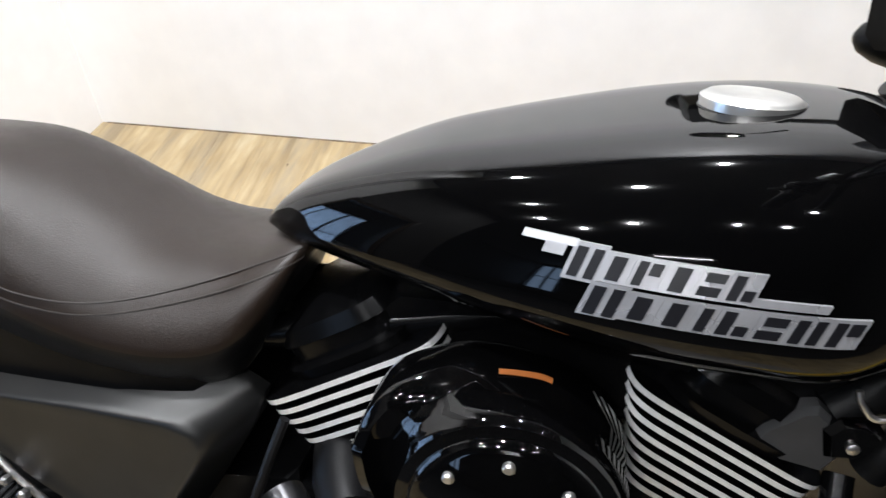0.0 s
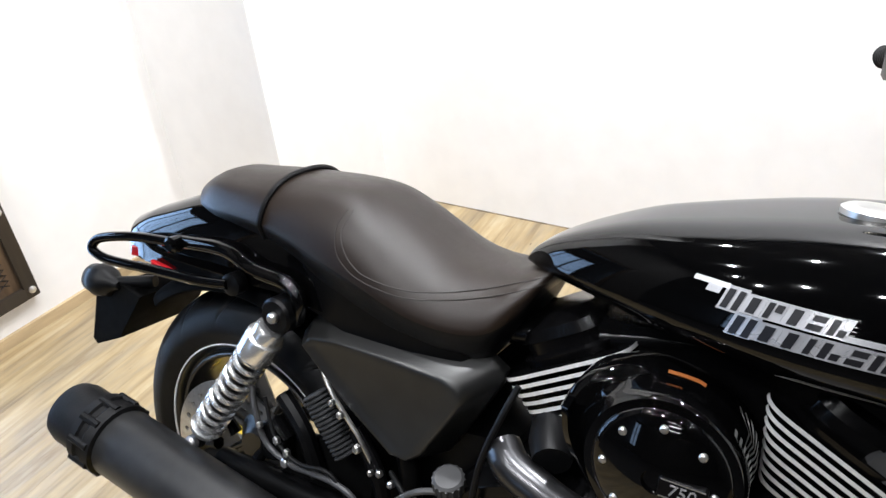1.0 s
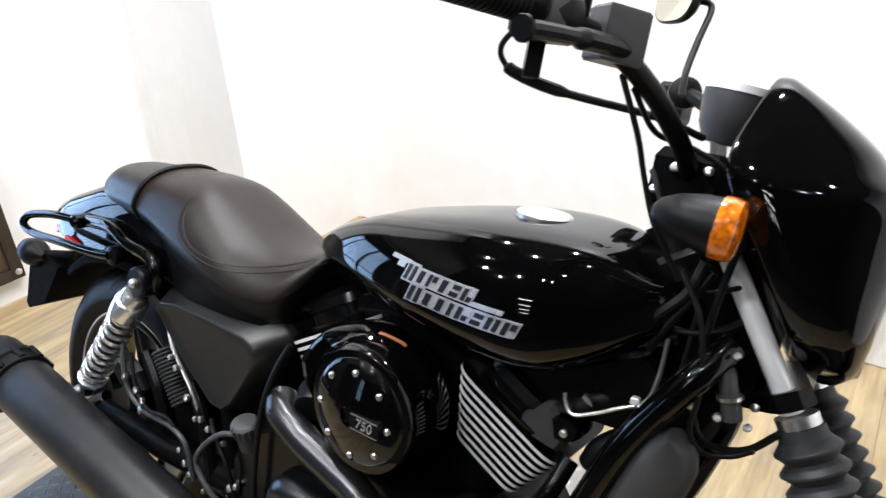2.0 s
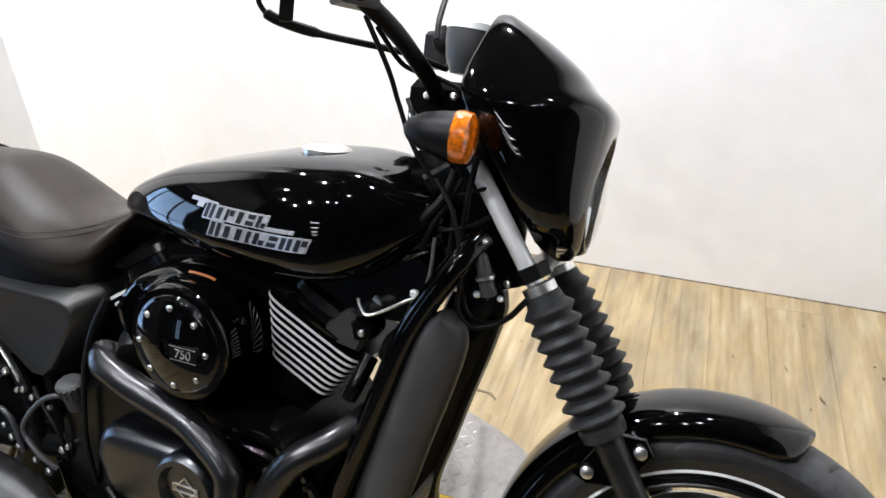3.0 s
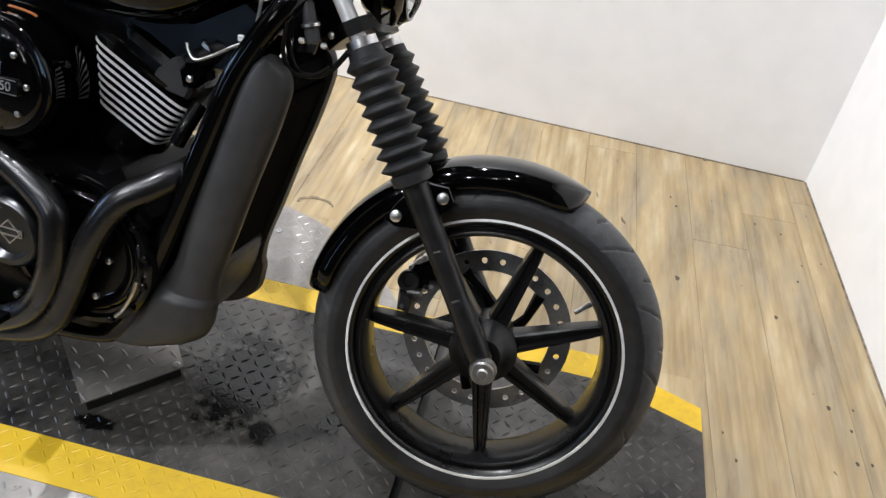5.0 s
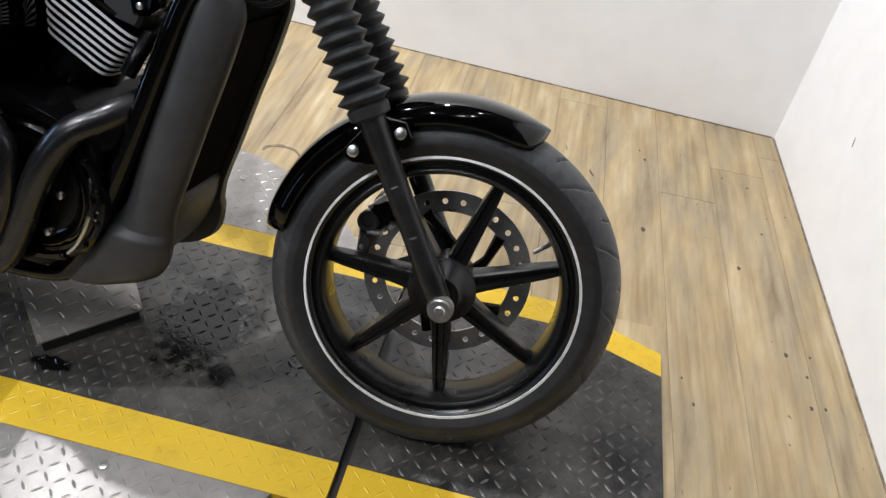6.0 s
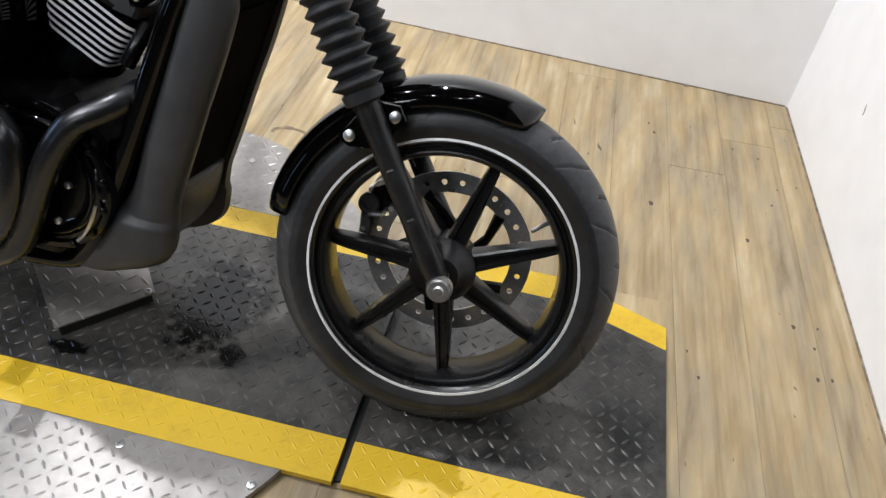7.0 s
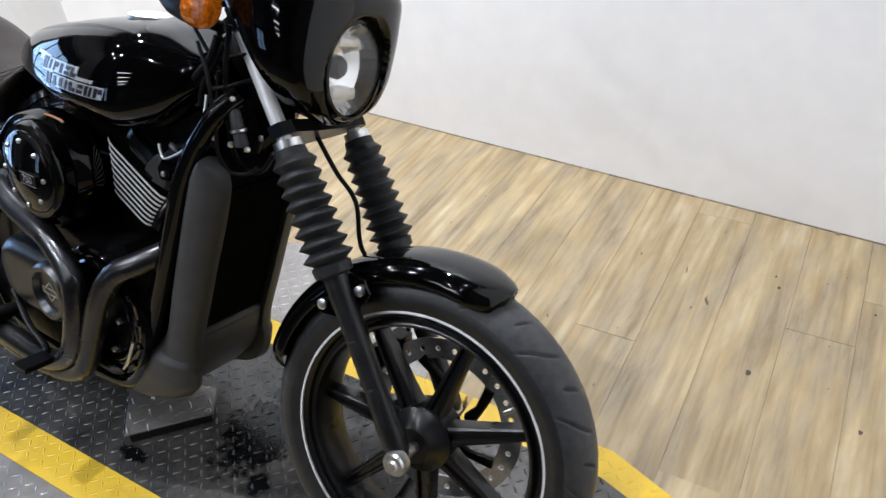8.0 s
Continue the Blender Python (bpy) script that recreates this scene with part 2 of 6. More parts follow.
# ---------------------------------------------------------------- mesh helpers
class Geo:
    def __init__(self):
        self.v, self.f, self.mi = [], [], []

    def add(self, verts, faces, mi=0):
        k = len(self.v)
        self.v += [tuple(p) for p in verts]
        self.f += [tuple(i + k for i in fc) for fc in faces]
        self.mi += [mi] * len(faces)
        return self

    def loft(self, rings, closed=True, caps=True, mi=0):
        n = len(rings[0])
        verts = [p for r in rings for p in r]
        faces = []
        for i in range(len(rings) - 1):
            for j in range(n if closed else n - 1):
                a, b = i * n + j, i * n + (j + 1) % n
                faces.append((a, b, b + n, a + n))
        if caps:
            faces.append(tuple(range(n))[::-1])
            faces.append(tuple(range((len(rings) - 1) * n, len(rings) * n)))
        return self.add(verts, faces, mi)

    def tube(self, pts, r, seg=12, caps=True, mi=0):
        pts = [Vector(p) for p in pts]
        rr = r if isinstance(r, (list, tuple)) else [r] * len(pts)
        if len(rr) != len(pts):
            rr = [rr[min(len(rr) - 1, int(i * len(rr) / len(pts)))] for i in range(len(pts))]
        rings, up = [], None
        for i, p in enumerate(pts):
            d = (pts[min(i + 1, len(pts) - 1)] - pts[max(i - 1, 0)]).normalized()
            if up is None:
                up = Vector((0, 0, 1)) if abs(d.z) < 0.9 else Vector((0, 1, 0))
            s = d.cross(up).normalized()
            up = s.cross(d).normalized()
            rings.append([p + rr[i] * (math.cos(a) * s + math.sin(a) * up) for a in (2 * math.pi * k / seg for k in range(seg))])
        return self.loft(rings, True, caps, mi)

    def lathe(self, prof, centre=(0, 0, 0), axis=(0, 1, 0), seg=48, shut=False, mi=0, warp=None):
        """prof: (distance along the axis, radius)."""
        q = Vector((0, 0, 1)).rotation_difference(Vector(axis).normalized())
        c = Vector(centre)
        n = len(prof)
        verts, faces = [], []
        for k in range(seg):
            a = 2 * math.pi * k / seg
            for i, (h, r) in enumerate(prof):
                if warp:
                    r = r + warp(a, h, r)
                verts.append(c + q @ Vector((r * math.cos(a), r * math.sin(a), h)))
        for k in range(seg):
            for i in range(n if shut else n - 1):
                a, b = k * n + i, ((k + 1) % seg) * n + i
                a2, b2 = k * n + (i + 1) % n, ((k + 1) % seg) * n + (i + 1) % n
                faces.append((a, b, b2, a2))
        if not shut:
            for i in (0, n - 1):
                if prof[i][1] > 1e-5:
                    cap = tuple(k * n + i for k in range(seg))
                    faces.append(cap[::-1] if i == 0 else cap)
        return self.add(verts, faces, mi)

    def prism(self, poly, lo, hi, plane="xy", mi=0, bevel=0.0):
        """A polygon drawn in a plane and pushed out along the third axis from lo to hi, with a chamfer."""
        def at(p, h):
            a, b = p
            return (a, b, h) if plane == "xy" else (a, h, b) if plane == "xz" else (h, a, b)
        if bevel:
            cx, cy = sum(p[0] for p in poly) / len(poly), sum(p[1] for p in poly) / len(poly)
            big = max(math.hypot(p[0] - cx, p[1] - cy) for p in poly)
            k = 1 - bevel / big
            small = [(cx + (p[0] - cx) * k, cy + (p[1] - cy) * k) for p in poly]
            s = 1 if hi > lo else -1
            rings = [[at(p, lo) for p in small], [at(p, lo + s * bevel) for p in poly], [at(p, hi - s * bevel) for p in poly], [at(p, hi) for p in small]]
        else:
            rings = [[at(p, lo) for p in poly], [at(p, hi) for p in poly]]
        return self.loft(rings, True, True, mi)

    def box(self, lo, hi, bevel=0.0, mi=0):
        return self.prism([(lo[0], lo[1]), (hi[0], lo[1]), (hi[0], hi[1]), (lo[0], hi[1])], lo[2], hi[2], "xy", mi, bevel)

    def moved(self, m):
        self.v = [tuple(m @ Vector(p)) for p in self.v]
        return self

    def join(self, other):
        k = len(self.v)
        self.v += other.v
        self.f += [tuple(i + k for i in fc) for fc in other.f]
        self.mi += other.mi
        return self


def meshed(name, geo, mats, angle=35, weld=False):
    me = bpy.data.meshes.new(name)
    me.from_pydata(geo.v, [], geo.f)
    bm = bmesh.new()
    bm.from_mesh(me)
    if weld:
        bmesh.ops.remove_doubles(bm, verts=bm.verts, dist=0.00003)
    bmesh.ops.recalc_face_normals(bm, faces=bm.faces)
    bm.to_mesh(me)
    bm.free()
    for m in mats if isinstance(mats, (list, tuple)) else (mats,):
        me.materials.append(m)
    for k, p in enumerate(me.polygons):
        p.material_index, p.use_smooth = (0 if weld else geo.mi[k]), True
    me.set_sharp_from_angle(angle=radians(angle))
    return me


def part(name, geo, mats, parent=None, label="", m=None, angle=35, weld=False):
    ob = new(name, meshed(name, geo, mats, angle, weld))
    if parent is not None:
        ob.parent = parent
    if m is not None:
        ob.matrix_basis = m
    return tagged(ob, label)


def thing(name, geo, mats, label, category, kind="", m=None, group="", angle=35):
    return tagged(part(name, geo, mats, None, label, m, angle), label, category, group, kind)


def spline(pts, n=8):
    """Points of a smooth curve through the given ones (Catmull-Rom)."""
    P = [Vector(p) for p in pts]
    P = [2 * P[0] - P[1]] + P + [2 * P[-1] - P[-2]]
    out = []
    for i in range(1, len(P) - 2):
        for k in range(n):
            t = k / n
            a, b, c, d = P[i - 1:i + 3]
            out.append(0.5 * (2 * b + (c - a) * t + (2 * a - 5 * b + 4 * c - d) * t * t + (3 * b - a - 3 * c + d) * t ** 3))
    return out + [P[-2]]


def curve_at(table, x):
    """Smooth value at x from (x, value) pairs (cubic, with slopes from the neighbours)."""
    n = len(table)
    x = min(max(x, table[0][0]), table[-1][0])
    i = 0
    while i < n - 2 and x > table[i + 1][0]:
        i += 1

    def slope(k):
        a, b = max(k - 1, 0), min(k + 1, n - 1)
        return (table[b][1] - table[a][1]) / (table[b][0] - table[a][0])
    (x0, v0), (x1, v1) = table[i], table[i + 1]
    h = x1 - x0
    t = (x - x0) / h
    return v0 * (1 + 2 * t) * (1 - t) ** 2 + h * slope(i) * t * (1 - t) ** 2 + v1 * t * t * (3 - 2 * t) + h * slope(i + 1) * t * t * (t - 1)


def mirror_y(pts):
    return [(x, -y, z) for x, y, z in pts]


# ---------------------------------------------------------------- the room
FLOOR = -0.02
YAW = radians(4.0)
PLAT = Matrix.Rotation(YAW, 4, "Z")
TOP = 2.8
SY, WX, OY0, OY1, OZ0, OZ1 = -6.5, -1.92, -1.12, 0.145, 0.16, 1.60
# for unseen sides of the room; dark so the gloss paint reflects black
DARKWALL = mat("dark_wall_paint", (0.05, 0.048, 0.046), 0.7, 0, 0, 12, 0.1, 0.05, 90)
g = Geo().prism([(-4.0, 1.285), (3.5, 1.355), (3.5, 1.51), (-4.0, 1.44)], -0.2, TOP)
thing("wall_north", g, WALL, "plain white painted wall behind the motorcycle", "wall", "structure")
g = Geo().prism([(1.477, 1.340), (1.646, -0.20), (1.80, -0.20), (1.63, 1.340)], -0.2, TOP)
thing("wall_east", g, WALL, "plain white painted side wall", "wall", "structure")
g = Geo().prism([(1.801, -0.202), (1.95, -0.202), (3.5, SY), (3.35, SY)], -0.2, TOP)
JOINT = mat("dirty_joint", (0.22, 0.175, 0.125), 0.8, 0, 0, 60, 0.5, 0.2, 200, 0.4, 20)
thing("trim_north", Geo().prism([(-1.40, 1.3055), (1.470, 1.3323), (1.470, 1.3363), (-1.40, 1.3095)], FLOOR, FLOOR + 0.0028), JOINT, "dark dirty joint between wall and floor", "trim", "structure")
thing("trim_east", Geo().prism([(1.473, 1.328), (1.642, -0.20), (1.6458, -0.20), (1.4782, 1.328)], FLOOR, FLOOR + 0.0025), JOINT, "dark dirty joint between wall and floor", "trim", "structure")
thing("wall_southeast", g, DARKWALL, "dark painted wall of the showroom", "wall", "structure")
g = Geo().box((-4.0, 0.80, -0.2), (-1.42, 1.32, TOP))
thing("wall_pier", g, WALL, "white painted projecting pier in the wall", "wall", "structure")
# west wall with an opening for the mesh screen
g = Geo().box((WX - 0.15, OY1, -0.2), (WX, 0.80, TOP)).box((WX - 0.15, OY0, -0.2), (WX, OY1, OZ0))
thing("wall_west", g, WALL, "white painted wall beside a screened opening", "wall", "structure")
# unseen part of this wall, coloured dark so the tank mirrors black there
thing("wall_west_upper", Geo().box((WX - 0.149, OY0, OZ1 + 0.001), (WX - 0.001, OY1 - 0.001, TOP)).box((WX - 0.149, -1.7, -0.2), (WX - 0.001, OY0 - 0.001, TOP)), DARKWALL, "unseen wall round the screened opening, made dark for the tank's reflections", "wall", "structure")
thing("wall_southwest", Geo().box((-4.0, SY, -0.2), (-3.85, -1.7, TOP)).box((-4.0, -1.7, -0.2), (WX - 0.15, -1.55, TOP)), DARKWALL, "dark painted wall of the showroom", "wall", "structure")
# south wall behind the camera, with tall windows
g = Geo()
WIN = [(-3.84, -3.15)]
xs = [-4.0] + [v for w in WIN for v in w] + [3.5]
for a, b in zip(xs[::2], xs[1::2]):
    g.box((a, SY - 0.15, -0.2), (b, SY, TOP))
for a, b in WIN:
    g.box((a, SY - 0.15, -0.2), (b, SY, 0.6)).box((a, SY - 0.15, 2.7), (b, SY, TOP))
thing("wall_south", g, DARKWALL, "dark wall with tall windows", "wall", "structure")
for i, (a, b) in enumerate(WIN):
    g = Geo()
    for x0, x1 in ((a, a + 0.05), (b - 0.05, b), ((a + b) / 2 - 0.025, (a + b) / 2 + 0.025)):
        g.box((x0, SY - 0.10, 0.6), (x1, SY - 0.05, 2.7))
    for z0 in (0.6, 1.7, 2.65):
        g.box((a + 0.052, SY - 0.095, z0), ((a + b) / 2 - 0.027, SY - 0.055, z0 + 0.05)).box(((a + b) / 2 + 0.027, SY - 0.095, z0), (b - 0.052, SY - 0.055, z0 + 0.05))
    thing("window_%d" % (i + 1), g, PLASTIC, "tall dark-framed window with daylight outside", "window", "structure")
    area("window_daylight", Matrix.Translation(((a + b) / 2, SY - 0.12, 1.65)) @ Matrix.Rotation(radians(90), 4, "X"), WINDOW, b - a - 0.1, 2.0, (0.45, 0.66, 1.0))
g = Geo().box((-4.0, SY - 0.2, TOP), (3.5, 1.49, TOP + 0.1))
thing("ceiling", g, DARKWALL, "dark ceiling with small downlights", "ceiling", "structure")
# downlights; the last is an added wall fill with no known source
SPOTS = [(-1.12, 0.64, 1.2), (-1.27, -0.77, 0.6), (-1.44, -1.46, 0.6), (-1.18, -1.87, 0.8), (-0.60, -1.56, 1.1), (-0.42, -0.1, 1.7), (0.25, -1.5, 0.35), (0.68, -1.52, 0.16), (0.80, -0.95, 0.14), (0.80, 0.15, 0.16),
         (0.1, 0.92, 1.95)]
FILL_SPOT = SPOTS[-1][:2]
housing = None
for x, y, share in SPOTS:
    m = Matrix.Translation((x, y, TOP))
    if housing is None:
        g = Geo().lathe([(-0.06, 0.045), (-0.07, 0.055), (-0.06, 0.06), (0.02, 0.05)], (0, 0, 0), (0, 0, 1), 32)
        housing = thing("ceiling_light", g, SATIN, "small round recessed ceiling spotlight", "ceiling light", m=m, group="ceiling spotlights")
    else:
        copy_thing(housing, m)
    lit = area("spotlight", m @ Matrix.Translation((0, 0, -0.064)), SPOT * share, 0.06, 0.06, (0.925, 0.943, 0.982), "DISK")
    lit.data.spread = radians(138 if (x, y) == FILL_SPOT else 165)

# strip lights further back in the showroom
strip = None
for y in (-3.4, -4.1, -4.8, -5.5):
    m = Matrix.Translation((-0.25, y, TOP))
    if strip is None:
        strip = tagged(new("strip_light"), "slim white linear ceiling light", "ceiling light", "ceiling strip lights")
        strip.matrix_basis = m
        part("body", Geo().box((-0.40, -0.05, -0.05), (0.40, 0.05, 0.0), 0.006), CEIL, strip, "white metal body")
        part("end_cap", Geo().box((-0.412, -0.048, -0.048), (-0.4005, 0.048, -0.002), 0.003), PLASTIC, strip)
        part("end_cap", Geo().box((0.4005, -0.048, -0.048), (0.412, 0.048, -0.002), 0.003), PLASTIC, strip)
    else:
        copy_thing(strip, m)
    area("strip_lamp", m @ Matrix.Translation((0, 0, -0.053)), STRIP, 0.74, 0.06, (0.95, 0.97, 1.0))

g = Geo().box((WX, -1.6, FLOOR), (WX + 0.012, 0.80, FLOOR + 0.036), 0.002)
SKIRTING = mat("oak_skirting", (0.42, 0.32, 0.19), 0.45, 0, 0, 30, 0.2, 0.05, 90, 0.15, 5, stretch=(1, 0.15, 1))
thing("baseboard_west", g, SKIRTING, "low oak skirting board", "baseboard", "structure")
# mesh screen in the west opening
screen = tagged(new("mesh_screen"), "dark wooden frame with bolted expanded metal mesh", "mesh screen")
screen.location = (WX, 0, 0)
fy0, fy1, fz0, fz1, fw = -1.185, 0.203, 0.10, 1.66, 0.038
for nm, lo, hi in (("frame_post", (0, fy1 - fw, fz0), (0.035, fy1, fz1)), ("frame_post", (0, fy0, fz0), (0.035, fy0 + fw, fz1)),
                   ("frame_rail", (0.001, fy0 + fw, fz0), (0.034, fy1 - fw, fz0 + fw)), ("frame_rail", (0.001, fy0 + fw, fz1 - fw), (0.034, fy1 - fw, fz1))):
    part(nm, Geo().box(lo, hi, 0.003), GATEWOOD, screen)
fb = fw + 0.047
for nm, lo, hi in (("inner_board", (0.0, fy1 - fb, fz0 + fw), (0.022, fy1 - fw, fz1 - fw)), ("inner_board", (0.0, fy0 + fw, fz0 + fw), (0.022, fy0 + fb, fz1 - fw)),
                   ("inner_board", (0.001, fy0 + fb, fz0 + fw), (0.021, fy1 - fb, fz0 + fb)), ("inner_board", (0.001, fy0 + fb, fz1 - fb), (0.021, fy1 - fb, fz1 - fw))):
    part(nm, Geo().box(lo, hi, 0.002), OLDBOARD, screen, "weathered brown board")
bolt_me = meshed("bolt", Geo().lathe([(0, 0.011), (0.004, 0.011), (0.007, 0.007), (0.008, 0.0)], (0, 0, 0), (1, 0, 0), 12), STEEL)
for k in range(6):
    b = new("bolt", bolt_me)
    b.parent, b.location = screen, (0.035, fy1 - 0.018, 0.125 + 0.255 * k)
g = Geo()
step, cell = 0.036, 0.018
ya, yb, za, zb = fy0 + fb - 0.022, fy1 - fb + 0.022, fz0 + fb - 0.022, fz1 - fb + 0.022
slope = 0.5
span = (yb - ya) * slope
z0 = za - span
while z0 < zb:
    for s in (1, -1):
        p0, p1 = (ya, z0 if s > 0 else z0 + span), (yb, z0 + span if s > 0 else z0)
        t0, t1 = 0.0, 1.0
        dz = p1[1] - p0[1]
        for lim, sgn in ((za, 1), (zb, -1)):
            tt = (lim - p0[1]) / dz
            if (dz > 0) == (sgn > 0):
                t0 = max(t0, tt)
            else:
                t1 = min(t1, tt)
        if t1 - t0 > 0.01:
            q = [(0.0245 + 0.001 * s, p0[0] + (p1[0] - p0[0]) * t, p0[1] + dz * t) for t in (t0, t1)]
            g.tube(q, 0.0013, 4, False)
    z0 += step * slope
tagged(part("wire_mesh", g, PLASTIC, screen, "fine diamond wire mesh"), kind="stuff")
g = Geo().box((WX - 0.6, -0.95, 0.0), (WX - 0.58, OY1 + 0.3, 1.4))
thing("backdrop_daylight", g, glow("daylight_backdrop", (0.42, 0.64, 1.0), 7.5), "pale daylight seen through the mesh screen", "backdrop", "structure")
g = Geo()
for y0 in (-0.98, -0.62, -0.10):
    g.box((WX - 0.57, y0, 0.0), (WX - 0.53, y0 + 0.045, 1.45), 0.003)
for z0 in (0.50, 1.38):
    for y0, y1 in ((-0.933, -0.622), (-0.573, -0.102), (-0.053, 0.44)):
        g.box((WX - 0.565, y0, z0), (WX - 0.535, y1, z0 + 0.04), 0.003)
thing("window_3", g, PLASTIC, "dark-framed window behind the mesh screen", "window", "structure")

# ---------------------------------------------------------------- the motorcycle stand plate (turntable)
# slab below the plates, coloured dark for the shade in their gaps
g = Geo().prism([(-1.04, -0.33), (1.18, -0.33), (1.18, 0.16), (0.97, 0.235), (-1.04, 0.235)], FLOOR - 0.03, -0.014)
thing("turntable_base", g.moved(PLAT), GAP, "dark slab under the tread plates, added to blacken their gaps", "turntable base", "structure")


def clip_poly(poly, a, b, c):
    """The part of a polygon where a*x + b*y <= c."""
    out = []
    for p, q in zip(poly, poly[1:] + poly[:1]):
        dp, dq = a * p[0] + b * p[1] - c, a * q[0] + b * q[1] - c
        if dp <= 0:
            out.append(p)
        if (dp < 0 < dq) or (dq < 0 < dp):
            t = dp / (dp - dq)
            out.append((p[0] + (q[0] - p[0]) * t, p[1] + (q[1] - p[1]) * t))
    return out


NI, NO, FI, FO, U0, U1, SEAM, TAPER = -0.258, -0.342, 0.185, 0.255, -1.05, 1.19, 0.642, 0.97
strip_parts = []
for nm, mtl, lo, hi, lo1, hi1 in (("deck_plate", DARKPLATE, NI, FI, NI, 0.11), ("yellow_edge", YELLOW, NO, NI, NO, NI), ("yellow_edge", YELLOW, FI, FO, 0.11, 0.172)):
    for a, b in ((U0, SEAM - 0.008), (SEAM + 0.008, U1)):
        if b < 1:
            poly = [(a, lo), (b, lo), (b, hi), (a, hi)]
        else:
            poly = [(a, lo), (TAPER, lo), (b, lo1), (b, hi1), (TAPER, hi), (a, hi)]
        strip_parts.append((nm, mtl, poly))
CX, CY, CR = 0.006, -0.061, 0.61
circle = [(CX + CR * math.cos(2 * math.pi * k / 96), CY + CR * math.sin(2 * math.pi * k / 96)) for k in range(96)]
strip_parts.append(("steel_plate", PLATE, clip_poly(circle, 0, 1, NO - 0.001)))
strip_parts.append(("steel_plate", PLATE, clip_poly(circle, 0, -1, -FO - 0.001)))


def inside(poly, x, y, margin):
    n = len(poly)
    for i in range(n):
        (x0, y0), (x1, y1) = poly[i], poly[(i + 1) % n]
        L = math.hypot(x1 - x0, y1 - y0)
        if L > 1e-6 and ((x1 - x0) * (y - y0) - (y1 - y0) * (x - x0)) / L < margin:
            return False
    return True


turntable = tagged(new("turntable"), "round steel tread-plate turntable with a black and yellow wheel track", "turntable")
turntable.rotation_euler = (0, 0, YAW)
PITCH = 0.0235
for nm, mtl, poly in strip_parts:
    ob = part(nm, Geo().prism(poly, -0.0125, 0.0), mtl, turntable)
    g = Geo()
    us, vs = [p[0] for p in poly], [p[1] for p in poly]
    for i in range(int(min(us) / PITCH) - 1, int(max(us) / PITCH) + 2):
        for j in range(int(min(vs) / PITCH) - 1, int(max(vs) / PITCH) + 2):
            u, v = (i + 0.5) * PITCH, (j + 0.5) * PITCH
            if not inside(poly, u, v, 0.006):
                continue
            d = radians(45 if (i + j) % 2 else -45)
            c, s = math.cos(d), math.sin(d)
            L, w, h = 0.0102, 0.0026, 0.0016 if mtl is DARKPLATE else 0.0009
            base = [(-L, 0), (-L * 0.4, -w), (L * 0.4, -w), (L, 0), (L * 0.4, w), (-L * 0.4, w)]
            top = [(-L * 0.45, 0), (L * 0.45, 0)]
            V = [(u + c * a - s * b, v + s * a + c * b, 0.0) for a, b in base] + [(u + c * a - s * b, v + s * a + c * b, h) for a, b in top]
            g.add(V, [(0, 1, 6), (1, 2, 7, 6), (2, 3, 7), (3, 4, 7), (4, 5, 6, 7), (5, 0, 6)])
    tagged(part("tread_pattern", g, WORN if mtl is DARKPLATE else mtl, ob, "raised diamond tread bars"), kind="stuff")
screw_me = meshed("screw", Geo().lathe([(0, 0.008), (0.0025, 0.0075), (0.003, 0.004), (0.0015, 0.003), (0.0015, 0)], (0, 0, 0), (0, 0, 1), 14), DISCMAT)
for x, y in ((0.298, -0.350), (0.537, -0.345), (0.03, -0.46), (0.36, 0.40), (0.14, 0.44), (-0.2, -0.38), (-0.4, -0.36)):
    s = new("screw", screw_me)
    s.parent, s.location = turntable, (PLAT.inverted() @ Vector((x, y, 0.0))).xyz

# ---------------------------------------------------------------- the motorcycle
# bike space: x ahead, y to its left, z up, leaning on its stand; front space: origin in the front wheel's hub, steered
BIKE = Matrix.Translation((0, -0.105, 0)) @ Matrix.Rotation(radians(-14.5), 4, "X")
FRONT = BIKE.inverted() @ Matrix.Translation((0.742, -0.003, 0.268)) @ Matrix.Rotation(radians(-22.95), 4, "X") @ Matrix.Rotation(radians(6.05), 4, "Z")
bike = tagged(new("motorcycle"), "glossy black cruiser motorcycle leaning on its side stand", "motorcycle")
bike.matrix_basis = BIKE


def bp(name, geo, mats, label="", parent=None, angle=35):
    return part(name, geo, mats, parent or bike, label, None, angle)


def fp(name, geo, mats, label="", parent=None, angle=35):
    """A part of the steered front; a part of such a part needs no pose of its own."""
    return part(name, geo, mats, parent or bike, label, None if parent else FRONT, angle)


